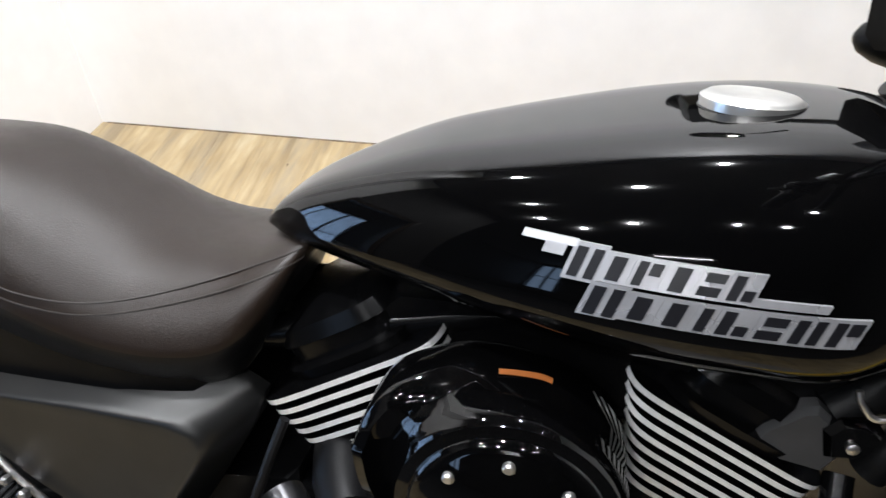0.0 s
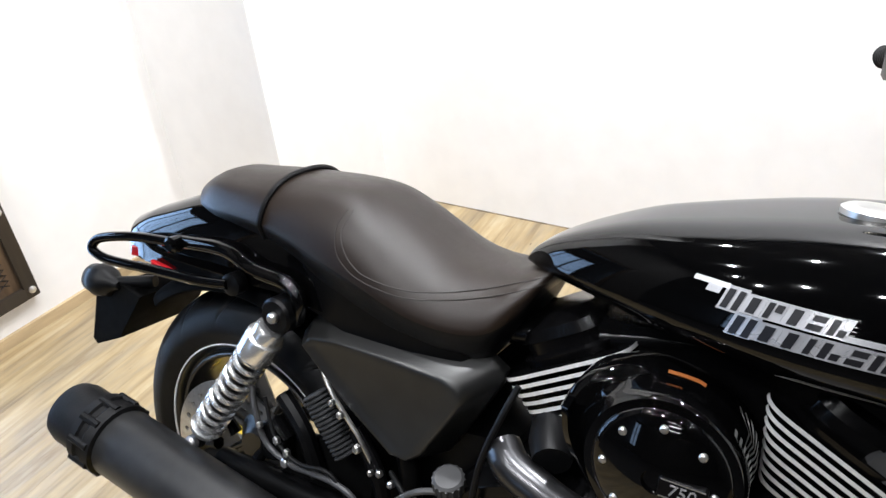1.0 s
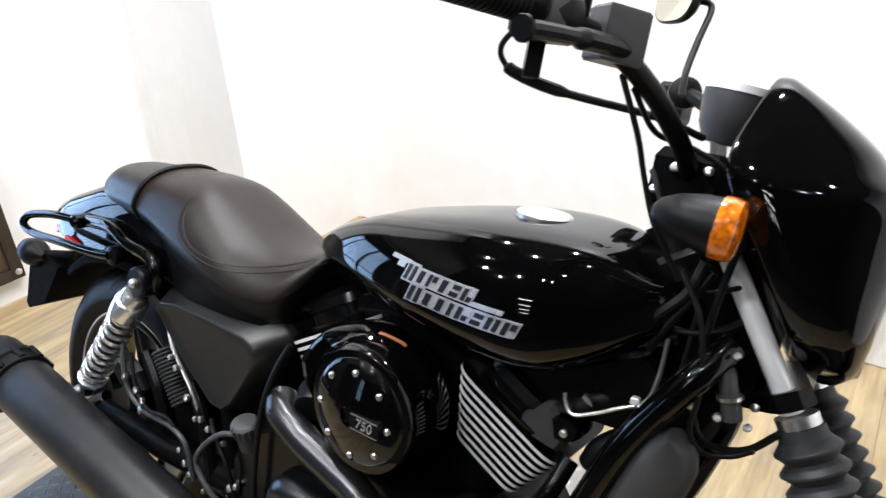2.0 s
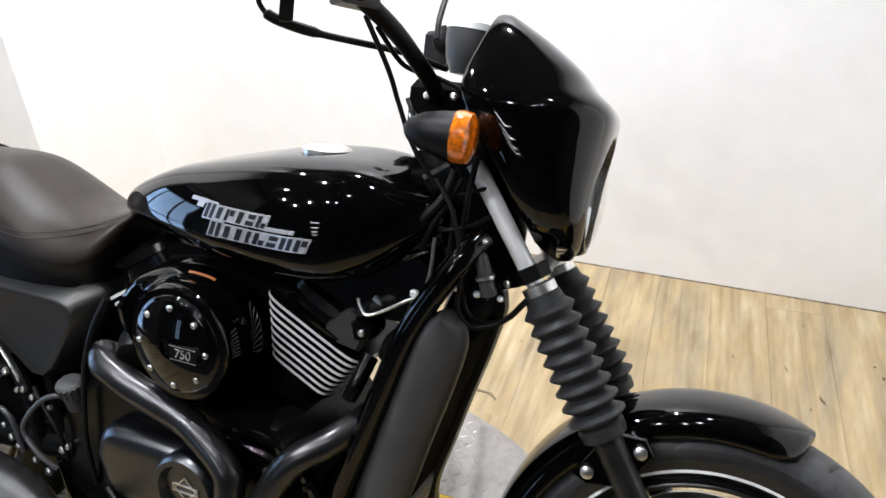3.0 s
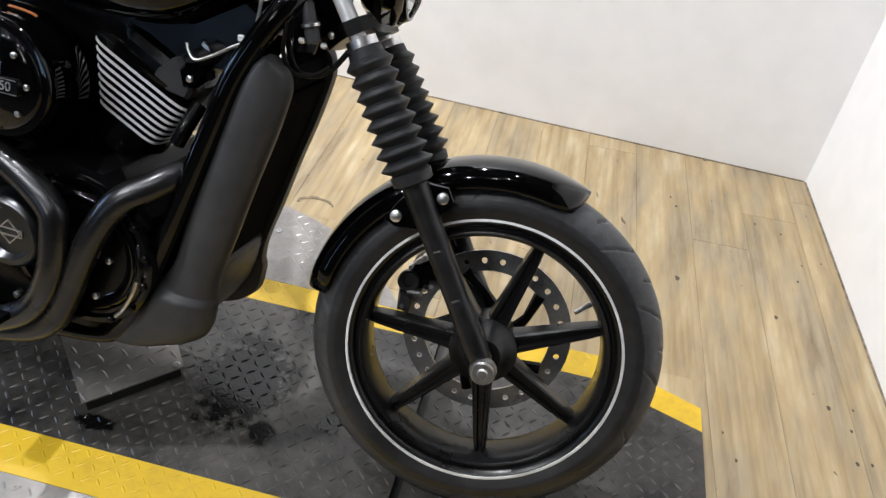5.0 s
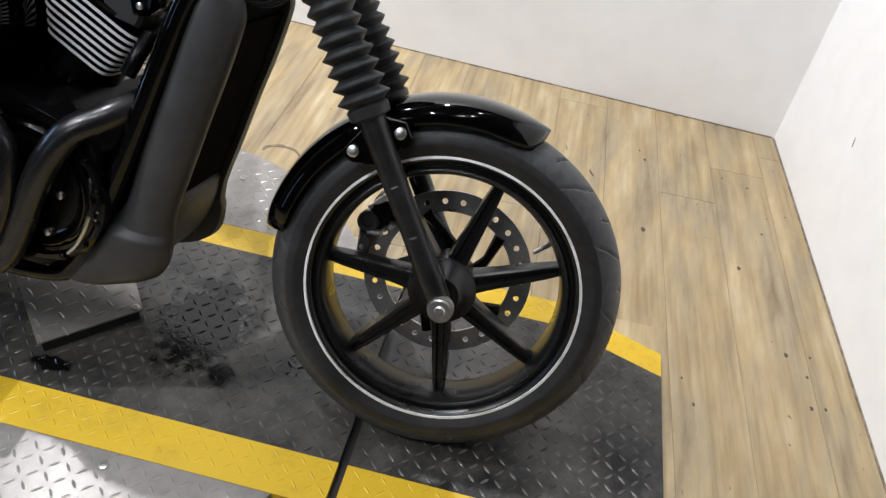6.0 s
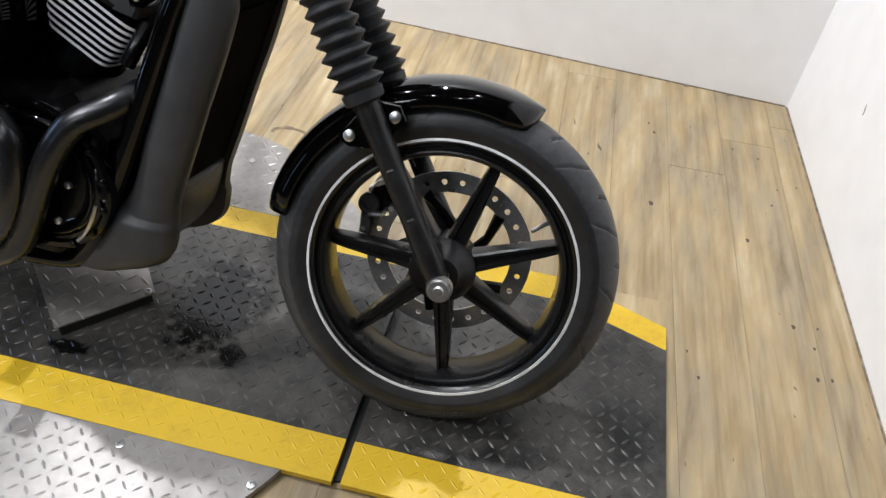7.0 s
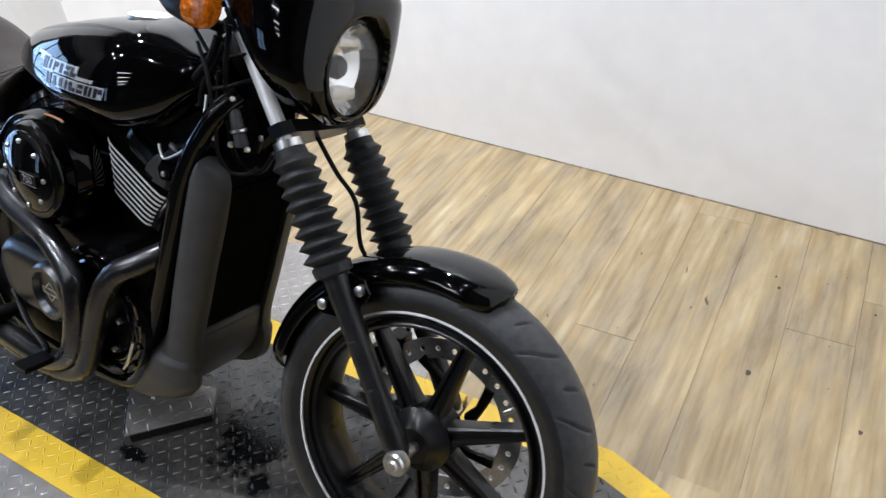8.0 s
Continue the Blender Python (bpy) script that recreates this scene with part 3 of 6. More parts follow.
def ring_disc(geo, ro, ri, y0, y1, holes, rh, m=None):
    """A flat ring round the y axis with one row of round holes through it."""
    rm = (ro + ri) / 2
    sub = Geo()
    for k in range(holes):
        a0, a1 = 2 * math.pi * k / holes, 2 * math.pi * (k + 1) / holes
        am = (a0 + a1) / 2
        outer = [(ri, a0), (rm, a0), (ro, a0), (ro, am), (ro, a1), (rm, a1), (ri, a1), (ri, am)]
        out = [(r * math.cos(a), r * math.sin(a)) for r, a in outer]
        hc = (rm * math.cos(am), rm * math.sin(am))
        inn = []
        for x, z in out:
            d = math.hypot(x - hc[0], z - hc[1])
            inn.append((hc[0] + (x - hc[0]) / d * rh, hc[1] + (z - hc[1]) / d * rh))
        V = [(x, y, z) for y in (y0, y1) for x, z in out + inn]
        F_ = []
        for i in range(8):
            j = (i + 1) % 8
            F_ += [(i, j, 8 + j, 8 + i), (16 + i, 24 + i, 24 + j, 16 + j), (8 + i, 8 + j, 24 + j, 24 + i)]
        for i in (2, 3):
            F_.append((i, i + 16, i + 17, i + 1))
        for i, j in ((6, 7), (7, 0)):
            F_.append((i, j, j + 16, i + 16))
        sub.add(V, F_)
    if m is not None:
        sub.moved(m)
    return geo.join(sub)


def groove(count, depth, half, R):
    def warp(a, h, r):
        u = abs(h) / half
        if u < 0.12 or u > 0.985 or r < R - half * 0.84:
            return 0.0
        turn = a / (2 * math.pi) * count + (0.5 if h < 0 else 0)
        fade = min(1.0, (u - 0.12) * 8, (0.99 - u) * 9)
        d1 = abs((turn + u * u * 0.42) % 1.0 - 0.5)
        d2 = abs((turn + 0.5 + u * 0.25) % 1.0 - 0.5) if u < 0.62 else 1.0
        return -depth * fade * (math.exp(-(d1 / 0.021) ** 2) + math.exp(-(d2 / 0.021) ** 2))
    return warp


def tyre(R, half, rim):
    prof = []
    for k in range(65):
        a = radians(-112 + 224 * k / 64)
        h = half * math.sin(a) if abs(a) < radians(90) else math.copysign(half * (1 - 0.12 * (abs(a) - radians(90)) / radians(22)), a)
        r = R - half * 0.95 * (1 - math.cos(a)) * 0.98
        prof.append((h, r))
    prof = [(-half * 0.72, rim - 0.004)] + prof + [(half * 0.72, rim - 0.004)]
    prof = [(h, max(r, rim - 0.004)) for h, r in prof]
    return prof


def wheel(pref, centre, R, half, rim, spokes, phase, m, pinstripe, disc_side, disc_r):
    """Tyre, cast rim, hub, spokes and disc, round the y axis."""
    def mk(name, geo, mats, label="", parent=None, angle=35, weld=False):
        return part(name, geo, mats, parent or bike, label, None if parent else m, angle, weld)
    c = Vector(centre)
    g = Geo().lathe(tyre(R, half, rim), c, (0, 1, 0), 720, True, 0, groove(15, 0.005, half, R))
    n_ = len(tyre(R, half, rim))
    for k, face in enumerate(g.f):
        if abs((k % n_) - n_ / 2) > n_ * 0.335:
            g.mi[k] = 1
    # front tyre lighter, rear darker: the light on each is put into its colour
    w = mk(pref, g, [TYRE, SIDEWALL] if pref == "front_wheel" else [RUBBER, RUBBER], "black grooved road tyre on a cast wheel", angle=50)
    iw = half * 0.72
    edge = [(-0.003, 0.008), (-0.006, 0.008), (-0.0075, -0.002), (-0.0045, -0.006), (0.004, -0.010), (0.005, -0.014), (0.003, -0.016), (-0.003, -0.0165), (-0.0045, -0.019), (-0.003, -0.023), (0.004, -0.026), (0.016, -0.0285)]
    near = [(-iw + h, rim + r) for h, r in edge]
    g = Geo().lathe([(-iw, rim - 0.004)] + near + [(-h, r) for h, r in near[::-1]] + [(iw, rim - 0.004), (iw - 0.01, rim - 0.01), (0, rim - 0.02), (-iw + 0.01, rim - 0.01)], c, (0, 1, 0), 128, True)
    mk("rim", g, CAST, "black cast rim", w)
    if pinstripe:
        for s in (-1, 1):
            g = Geo().lathe([(s * (iw + 0.0045), rim + 0.0082), (s * (iw + 0.0085), rim + 0.0080), (s * (iw + 0.0096), rim + 0.0004), (s * (iw + 0.0055), rim - 0.0004)], c, (0, 1, 0), 128, True)
            mk("pinstripe", g, WHITE_STRIPE, "thin silver pinstripe", w)
    g = Geo().lathe([(-0.052, 0.012), (-0.052, 0.03), (-0.046, 0.036), (-0.034, 0.045), (-0.026, 0.056), (0.026, 0.056), (0.034, 0.045), (0.05, 0.036), (0.05, 0.012)], c, (0, 1, 0), 48)
    mk("hub", g, CAST, "", w)
    for k in range(spokes):
        a = radians(phase + 360 * k / spokes)
        ca, sa = math.cos(a), math.sin(a)
        rings = []
        for i, r in enumerate((0.045, 0.06, 0.09, 0.13, rim - 0.05, rim - 0.03, rim - 0.021, rim - 0.017)):
            t = min(1.0, i / 5)
            hw, hd = (0.0195 - 0.0095 * t) * (0.72 if i == 7 else 1), 0.022 - 0.006 * t - (0.005 if i == 7 else 0)
            sec = [(-hw, -hd * 0.45), (-hw * 0.9, -hd * 0.85), (-hw * 0.7, -hd), (-hw * 0.45, -hd), (-hw * 0.25, -hd + 0.007), (hw * 0.25, -hd + 0.007), (hw * 0.45, -hd), (hw * 0.7, -hd), (hw * 0.9, -hd * 0.85), (hw, -hd * 0.45),
                   (hw, hd * 0.55), (hw * 0.55, hd), (-hw * 0.55, hd), (-hw, hd * 0.55)]
            rings.append([c + Vector((r * ca - s * sa, y, r * sa + s * ca)) for s, y in sec])
        mk("spoke", Geo().loft(rings), CAST, "", w, 25)
    yd = disc_side
    g = ring_disc(Geo(), disc_r, disc_r - 0.036, yd - 0.0025, yd + 0.0025, 26, 0.0052, Matrix.Translation(c))
    d = mk("brake_disc", g, DISCMAT, "drilled steel brake disc", w, weld=True)
    g = Geo()
    for k in range(5):
        a = radians(72 * k + 20)
        g.tube([c + Vector((r * math.cos(a + 0.25 * i), yd, r * math.sin(a + 0.25 * i))) for i, r in enumerate((0.05, 0.075, disc_r - 0.033))], [0.012, 0.008, 0.011], 8)
    mk("disc_carrier", g, SATIN, "", w)
    return w


# --- front wheel
fwheel = wheel("front_wheel", (0, 0, 0), 0.288, 0.052, 0.219, 7, 23.3, FRONT, True, 0.062, 0.146)
g = Geo().tube([(0.150, -0.004, 0.112), (0.143, -0.008, 0.107), (0.128, -0.016, 0.096)], [0.005, 0.004, 0.0035], 8)
part("valve_stem", g, STEEL, fwheel, "metal tyre valve")
g = Geo().lathe([(-0.126, 0.0), (-0.126, 0.007), (-0.122, 0.009), (-0.122, 0.016), (-0.117, 0.018), (-0.117, 0.02), (-0.108, 0.021), (-0.104, 0.021)], (0.006, 0, 0.003), (0, 1, 0), 28) \
    .lathe([(-0.104, 0.009), (0.11, 0.009)], (0.006, 0, 0.003), (0, 1, 0), 16)
fp("axle", g, STEEL, "bright steel axle end")

# --- fork
RAKE = Vector((-0.527, 0, 0.850)).normalized()
FOOT = Vector((-0.002, 0, 0.012))


def on_leg(d, side):
    p = FOOT + RAKE * d
    return Vector((p.x, side * 0.094, p.z))


for side in (-1, 1):
    g = Geo().tube([on_leg(-0.012, side), on_leg(0.0, side), on_leg(0.03, side), on_leg(0.1, side), on_leg(0.2, side), on_leg(0.335, side)], [0.013, 0.0195, 0.0205, 0.0185, 0.019, 0.021], 20)
    leg = fp("fork_leg", g, FORKPAINT, "black fork leg with rubber gaiter")
    X_ = Vector((RAKE.z, 0, -RAKE.x))
    for dd in (0.105, 0.185):
        p = on_leg(dd, side) + Vector((0, side * 0.0165, 0))
        fp("casting_lug", Geo().tube([p - X_ * 0.007, p - X_ * 0.005, p + X_ * 0.005, p + X_ * 0.007], [0.001, 0.0032, 0.0032, 0.001], 8), FORKPAINT, "", leg)
    d0, d1, n = 0.292, 0.492, 8
    prof = [(d0 - 0.004, 0.021), (d0, 0.03), (d0 + 0.014, 0.0315), (d0 + 0.016, 0.029)]
    for k in range(n):
        a = d0 + 0.018 + (d1 - d0 - 0.03) * k / n
        b = (d1 - d0 - 0.03) / n
        big = 0.0395 - 0.0055 * k / n
        prof += [(a, 0.0265), (a + b * 0.42, big), (a + b * 0.52, big), (a + b * 0.96, 0.0262)]
    prof += [(d1 - 0.01, 0.0255), (d1, 0.0245), (d1 + 0.001, 0.019)]
    fp("gaiter", Geo().lathe(prof, on_leg(0, side), RAKE, 40), GAITER, "ribbed black rubber gaiter", leg, 25)
    g = Geo().lathe([(0.493, 0.018), (0.493, 0.0225), (0.505, 0.0225), (0.505, 0.018)], on_leg(0, side), RAKE, 32)
    fp("gaiter_collar", g, STEEL, "bright steel collar", leg)
    g = Geo().lathe([(0.0, 0.0122), (0.193, 0.0122)], on_leg(0.507, side) - X_ * 0.003, on_leg(0.70, side) - X_ * 0.0105 - on_leg(0.507, side) + X_ * 0.003, 32)
    fp("fork_tube", g, TUBE, "chrome upper fork tube", leg)
    # fender bracket bolts
    for x, z in ((-0.172, 0.204), (-0.109, 0.245)):
        g = Geo().lathe([(0, 0.0088), (side * 0.006, 0.0088), (side * 0.0075, 0.0065), (side * 0.0075, 0)], (x, side * 0.089, z), (0, 1, 0), 20)
        fp("fender_bolt", g, STEEL, "bright fender bolt", leg)
    g = Geo().prism([(-0.192, 0.196), (-0.172, 0.186), (-0.125, 0.19), (-0.092, 0.243), (-0.104, 0.262), (-0.150, 0.262)], side * 0.07, side * 0.088, "xz", 0, 0.002)
    fp("fender_bracket", g, GLOSS, "", leg)
# triple clamps
for d, h, wy in ((0.522, 0.010, 0.118), (0.70, 0.018, 0.118)):
    c = FOOT + RAKE * d
    X = Vector((RAKE.z, 0, -RAKE.x))
    g = Geo()
    rings = []
    for s in (0, 1):
        rings.append([c + RAKE * (h * (s - 0.5) * 2) + X * x + Vector((0, y, 0)) for x, y in
                      [(0.024, -wy * 0.82), (0.012, -wy * 0.96), (-0.012, -wy * 0.96), (-0.027, -wy * 0.8), (-0.065, -0.03), (-0.065, 0.03), (-0.027, wy * 0.8), (-0.012, wy * 0.96), (0.012, wy * 0.96), (0.024, wy * 0.82), (0.015, 0.03), (0.015, -0.03)]])
    fp("triple_clamp", g.loft(rings), SATIN, "black fork clamp")
for side in (-1, 1):
    fp("clamp_bolt", Geo().lathe([(0, 0.005), (side * 0.003, 0.005), (side * 0.004, 0.0035), (side * 0.004, 0)], (-0.306, side * 0.106, 0.438), (0.35, 1, 0), 14), STEEL, "bright clamp bolt")
fp("horn_bracket", Geo().prism([(-0.365, 0.40), (-0.335, 0.405), (-0.325, 0.45), (-0.345, 0.475), (-0.372, 0.45)], -0.085, -0.07, "xz", 0, 0.004), SATIN, "black bracket")
g = Geo().tube([(-0.345, 0, 0.415), (-0.46, 0, 0.60)], 0.03, 24)
fp("steering_head", g, SATIN)

# --- front fender
def fender_ring(a, R, half, drop):
    ca, sa = math.cos(a), math.sin(a)
    ring = []
    for k in range(17):
        s = -1 + 2 * k / 16
        y = half * math.sin(s * math.pi / 2)
        r = R - drop * (abs(s) ** 2.6)
        ring.append((r * ca, y, r * sa))
    for k in range(16, -1, -1):
        s = -1 + 2 * k / 16
        y = (half - 0.003) * math.sin(s * math.pi / 2)
        r = R - 0.004 - drop * (abs(s) ** 2.6)
        ring.append((r * ca, y, r * sa))
    return ring


rings = []
for k in range(49):
    t = k / 48
    a = radians(70 + (174 - 70) * t)
    end = min(t, 1 - t)
    half = 0.066 * min(1, 0.3 + (end / 0.09) ** 0.5 * 0.7) if end < 0.09 else 0.066
    rings.append(fender_ring(a, 0.3075 + 0.006 * math.sin(math.pi * t), half, 0.036))
fp("front_fender", Geo().loft(rings), GLOSS, "glossy black front fender", angle=50)

# --- brake caliper with hose
g = Geo().prism([(-0.160, 0.004), (-0.140, 0.006), (-0.140, 0.048), (-0.112, 0.056), (-0.094, 0.085), (-0.10, 0.118), (-0.126, 0.122), (-0.145, 0.104), (-0.155, 0.07), (-0.163, 0.045)], 0.046, 0.10, "xz", 0, 0.006)
cal = fp("brake_caliper", g, SATIN, "black front brake caliper")
g = Geo().prism([(-0.158, 0.012), (-0.138, 0.008), (-0.137, 0.036), (-0.145, 0.044), (-0.158, 0.042)], 0.030, 0.047, "xz", 0, 0.005)
fp("pad_carrier", g, CHIN_PLASTIC, "grey pad carrier", cal)
g = Geo().lathe([(0.047, 0.019), (0.036, 0.019), (0.033, 0.016), (0.033, 0.009), (0.038, 0.008), (0.038, 0.0)], (-0.148, 0, 0.064), (0, 1, 0), 24)
fp("piston_housing", g, CHIN_PLASTIC, "grey round piston housing", cal)
g = Geo().lathe([(0.047, 0.014), (0.034, 0.014), (0.031, 0.011), (0.031, 0.0)], (-0.116, 0, 0.092), (0, 1, 0), 20)
fp("piston_housing", g, ENGINE, "", cal)
g = Geo().tube([(-0.146, 0.038, 0.046), (-0.122, 0.034, 0.050)], 0.0055, 12)
fp("slide_pin", g, STEEL, "bright slide pin", cal)
g = Geo().prism([(-0.148, 0.095), (-0.138, 0.109), (-0.128, 0.113), (-0.122, 0.108), (-0.136, 0.098)], 0.034, 0.047, "xz", 0, 0.002)
fp("spring_plate", g, STEEL, "bright spring plate", cal)
for x, z, r in ((-0.108, 0.066, 0.006), (-0.148, 0.092, 0.0045), (-0.128, 0.112, 0.0055), (-0.150, 0.020, 0.0045), (-0.118, 0.058, 0.004)):
    fp("caliper_bolt", Geo().lathe([(0.028, 0.0), (0.028, r * 0.7), (0.030, r), (0.047, r)], (x, 0, z), (0, 1, 0), 10), STEEL, "", cal)
g = Geo().tube(spline([(-0.085, 0.05, 0.14), (-0.13, 0.06, 0.2), (-0.185, 0.03, 0.262), (-0.204, 0.02, 0.343), (-0.25, 0.02, 0.385), (-0.3, 0.02, 0.44)]), 0.004, 8)
fp("brake_hose", g, RUBBER)

# --- headlamp fairing
FT = [(0.467, -0.238), (0.489, -0.222), (0.523, -0.216), (0.57, -0.212), (0.607, -0.207), (0.635, -0.204), (0.661, -0.203), (0.678, -0.212), (0.697, -0.235), (0.722, -0.258), (0.751, -0.297), (0.77, -0.328), (0.786, -0.356)]
RT = [(0.467, -0.254), (0.49, -0.270), (0.534, -0.294), (0.6, -0.334), (0.64, -0.364), (0.68, -0.384), (0.703, -0.385), (0.737, -0.378), (0.786, -0.366)]
WT = [(0.467, 0.03), (0.49, 0.088), (0.52, 0.122), (0.545, 0.138), (0.575, 0.1465), (0.60, 0.1490), (0.63, 0.1495), (0.655, 0.1485), (0.668, 0.1470), (0.676, 0.1435), (0.69, 0.1345), (0.71, 0.121), (0.737, 0.102), (0.760, 0.084), (0.774, 0.069), (0.782, 0.055), (0.786, 0.035)]
LZ, LR = 0.5545, 0.0745
LAMP = Matrix.Translation((0, 0, LZ)) @ Matrix.Diagonal((1, 0.955, 0.955, 1)) @ Matrix.Translation((0, 0, -LZ))
rings, NV = [], 89
for i in range(129):
    z = 0.467 + (0.786 - 0.467) * i / 128
    xf, xr, w = curve_at(FT, z), curve_at(RT, z), curve_at(WT, z)
    out, inn = [], []
    for k in range(NV):
        s = -1 + 2 * k / (NV - 1)
        a = s * math.pi / 2
        y = w * math.copysign(abs(math.sin(a)) ** 0.60, a)
        x = xr + (xf - xr) * max(0.0, math.cos(a)) ** 0.43
        d = math.hypot(y, z - LZ)
        if d < LR + 0.012 and x > -0.30:
            t = max(0.0, min(1.0, (LR + 0.012 - d) / 0.016))
            x = x + (-0.288 - x) * t * t * (3 - 2 * t)
        out.append((x, y, z))
        inn.append((x - 0.004, y * 0.97, z - 0.001))
    rings.append(out + inn[::-1])
fp("headlamp_fairing", Geo().loft(rings), GLOSS, "glossy black headlamp fairing", angle=60)
g = Geo().lathe([(-0.05, 0.0), (-0.049, 0.02), (-0.042, 0.038), (-0.025, 0.060), (-0.004, 0.071), (0.0, 0.073), (0.0, 0.0745), (-0.027, 0.063), (-0.045, 0.041), (-0.052, 0.021), (-0.053, 0.0)], (-0.228, 0, LZ), (1, 0, 0), 24)
lamp = fp("headlamp", g.moved(LAMP), CHROME, "round clear headlamp with chrome reflector", angle=12)
g = Geo().lathe([(0.0, 0.0725), (0.005, 0.0725), (0.014, 0.058), (0.020, 0.034), (0.022, 0.0), (0.019, 0.0), (0.017, 0.034), (0.011, 0.058), (0.002, 0.069)], (-0.226, 0, LZ), (1, 0, 0), 48, True)
fp("lens", g.moved(LAMP), GLASS, "clear glass lens", lamp).visible_shadow = False
g = Geo().lathe([(-0.006, 0.0732), (0.003, 0.0735), (0.006, 0.0755), (0.005, 0.080), (-0.003, 0.085), (-0.02, 0.087)], (-0.226, 0, LZ), (1, 0, 0), 48, True)
fp("lamp_ring", g.moved(LAMP), GLOSS, "", lamp)
g = Geo().lathe([(0, 0.019), (0.022, 0.019), (0.03, 0.013), (0.032, 0)], (-0.276, 0, LZ), (1, 0, 0), 20)
fp("bulb", g, GREYLABEL, "dark bulb shield", lamp)
for z0, z1, w in ((-0.048, -0.030, 0.03), (0.034, 0.048, 0.026)):
    fp("reflector_step", Geo().box((-0.266, -w, LZ + z0), (-0.238, w, LZ + z1), 0.003), STEEL, "", lamp)
# gauge
g = Geo().lathe([(-0.05, 0.028), (-0.03, 0.038), (0.0, 0.0425), (0.014, 0.0425)], (-0.4135, 0, 0.754), (0.08, 0, 1.0), 40)
gauge = fp("gauge", g, CHIN_PLASTIC, "round instrument with a chrome bezel")
g = Geo().lathe([(0.010, 0.038), (0.010, 0.0438), (0.019, 0.0438), (0.0225, 0.0405), (0.019, 0.037)], (-0.4135, 0, 0.754), (0.08, 0, 1.0), 40, True)
fp("bezel", g, TUBE, "chrome bezel", gauge)
g = Geo().lathe([(0.013, 0.037), (0.0135, 0.0)], (-0.4135, 0, 0.754), (0.08, 0, 1.0), 40)
fp("dial", g, GREYLABEL, "dark dial", gauge)

# --- neck, loom and lines behind the fork
g = Geo().prism([(0.30, 0.855), (0.345, 0.885), (0.402, 0.885), (0.448, 0.80), (0.442, 0.735), (0.405, 0.70), (0.352, 0.715), (0.322, 0.78)], -0.006, 0.045, "xz", 0, 0.008)
bp("steering_neck", g, ENGINE, "black steering neck")
for q, r in (([(0.357, -0.075, 0.872), (0.385, -0.085, 0.835), (0.399, -0.09, 0.79), (0.402, -0.088, 0.75), (0.398, -0.082, 0.71), (0.41, -0.07, 0.682), (0.438, -0.06, 0.684), (0.46, -0.06, 0.70)], 0.0032),
             ([(0.372, -0.05, 0.88), (0.362, -0.06, 0.845), (0.338, -0.068, 0.815), (0.315, -0.06, 0.785)], 0.006),
             ([(0.380, -0.045, 0.87), (0.366, -0.055, 0.838), (0.345, -0.062, 0.80), (0.332, -0.055, 0.77)], 0.005),
             ([(0.345, -0.05, 0.80), (0.37, -0.058, 0.803), (0.395, -0.05, 0.81), (0.415, -0.02, 0.82)], 0.0035),
             ([(0.36, -0.045, 0.845), (0.385, -0.045, 0.85), (0.41, -0.02, 0.858)], 0.003)):
    bp("cable", Geo().tube(spline(q, 6), r, 9), RUBBER, "black wiring and control cable")
a_, b_ = Vector((0.418, -0.066, 0.782)), Vector((0.434, -0.066, 0.728))
con = bp("connector", Geo().lathe([(0, 0.006), (0.004, 0.009), (0.028, 0.010), (0.030, 0.0125), (0.035, 0.0125), (0.037, 0.010), (0.056, 0.011), (0.058, 0.006)], a_, b_ - a_, 16), CHIN_PLASTIC, "grey-black cable connector")
bp("connector_band", Geo().lathe([(0.030, 0.0122), (0.030, 0.0132), (0.034, 0.0132), (0.034, 0.0122)], a_, b_ - a_, 16, True), STEEL, "bright band", con)
for p_, r_ in (((0.40, -0.07, 0.792), 0.005), ((0.428, -0.072, 0.80), 0.004), ((0.395, -0.082, 0.737), 0.006), ((0.422, -0.075, 0.73), 0.005), ((0.452, -0.07, 0.728), 0.0045)):
    bp("neck_bolt", Geo().lathe([(0, r_), (-0.005, r_), (-0.007, r_ * 0.6), (-0.007, 0)], p_, (0.1, 1, -0.2), 6), STEEL, "small bright bolt")

# --- turn signals at the fork
for side in (-1, 1):
    g = Geo().lathe([(-0.066, 0.0), (-0.065, 0.006), (-0.059, 0.014), (-0.042, 0.0225), (-0.018, 0.028), (0.0, 0.0295)], (-0.374, side * 0.185, 0.619), (0.99, 0, -0.06), 32)
    sig = fp("turn_signal", g, PLASTIC, "black bullet turn signal with amber lens")
    g = Geo().lathe([(0.0, 0.028), (0.0, 0.0315), (0.01, 0.032), (0.018, 0.03), (0.022, 0.023), (0.023, 0)], (-0.374, side * 0.185, 0.619), (0.99, 0, -0.06), 32)
    fp("lens", g, AMBER, "amber plastic lens", sig)
    g = Geo().tube([(-0.40, side * 0.165, 0.60), (-0.39, side * 0.12, 0.59)], 0.009, 12)
    fp("stalk", g, PLASTIC, "", sig)

# --- handlebar
BAR = [(-0.437, 0.0, 0.662), (-0.437, -0.06, 0.664), (-0.440, -0.10, 0.684), (-0.450, -0.14, 0.708), (-0.468, -0.185, 0.738), (-0.495, -0.235, 0.764), (-0.54, -0.28, 0.783), (-0.584, -0.42, 0.777)]
g = Geo().tube(spline(BAR), 0.0112, 14).tube(spline(mirror_y(BAR)), 0.0112, 14)
bar = fp("handlebar", g, SATIN, "black handlebar")
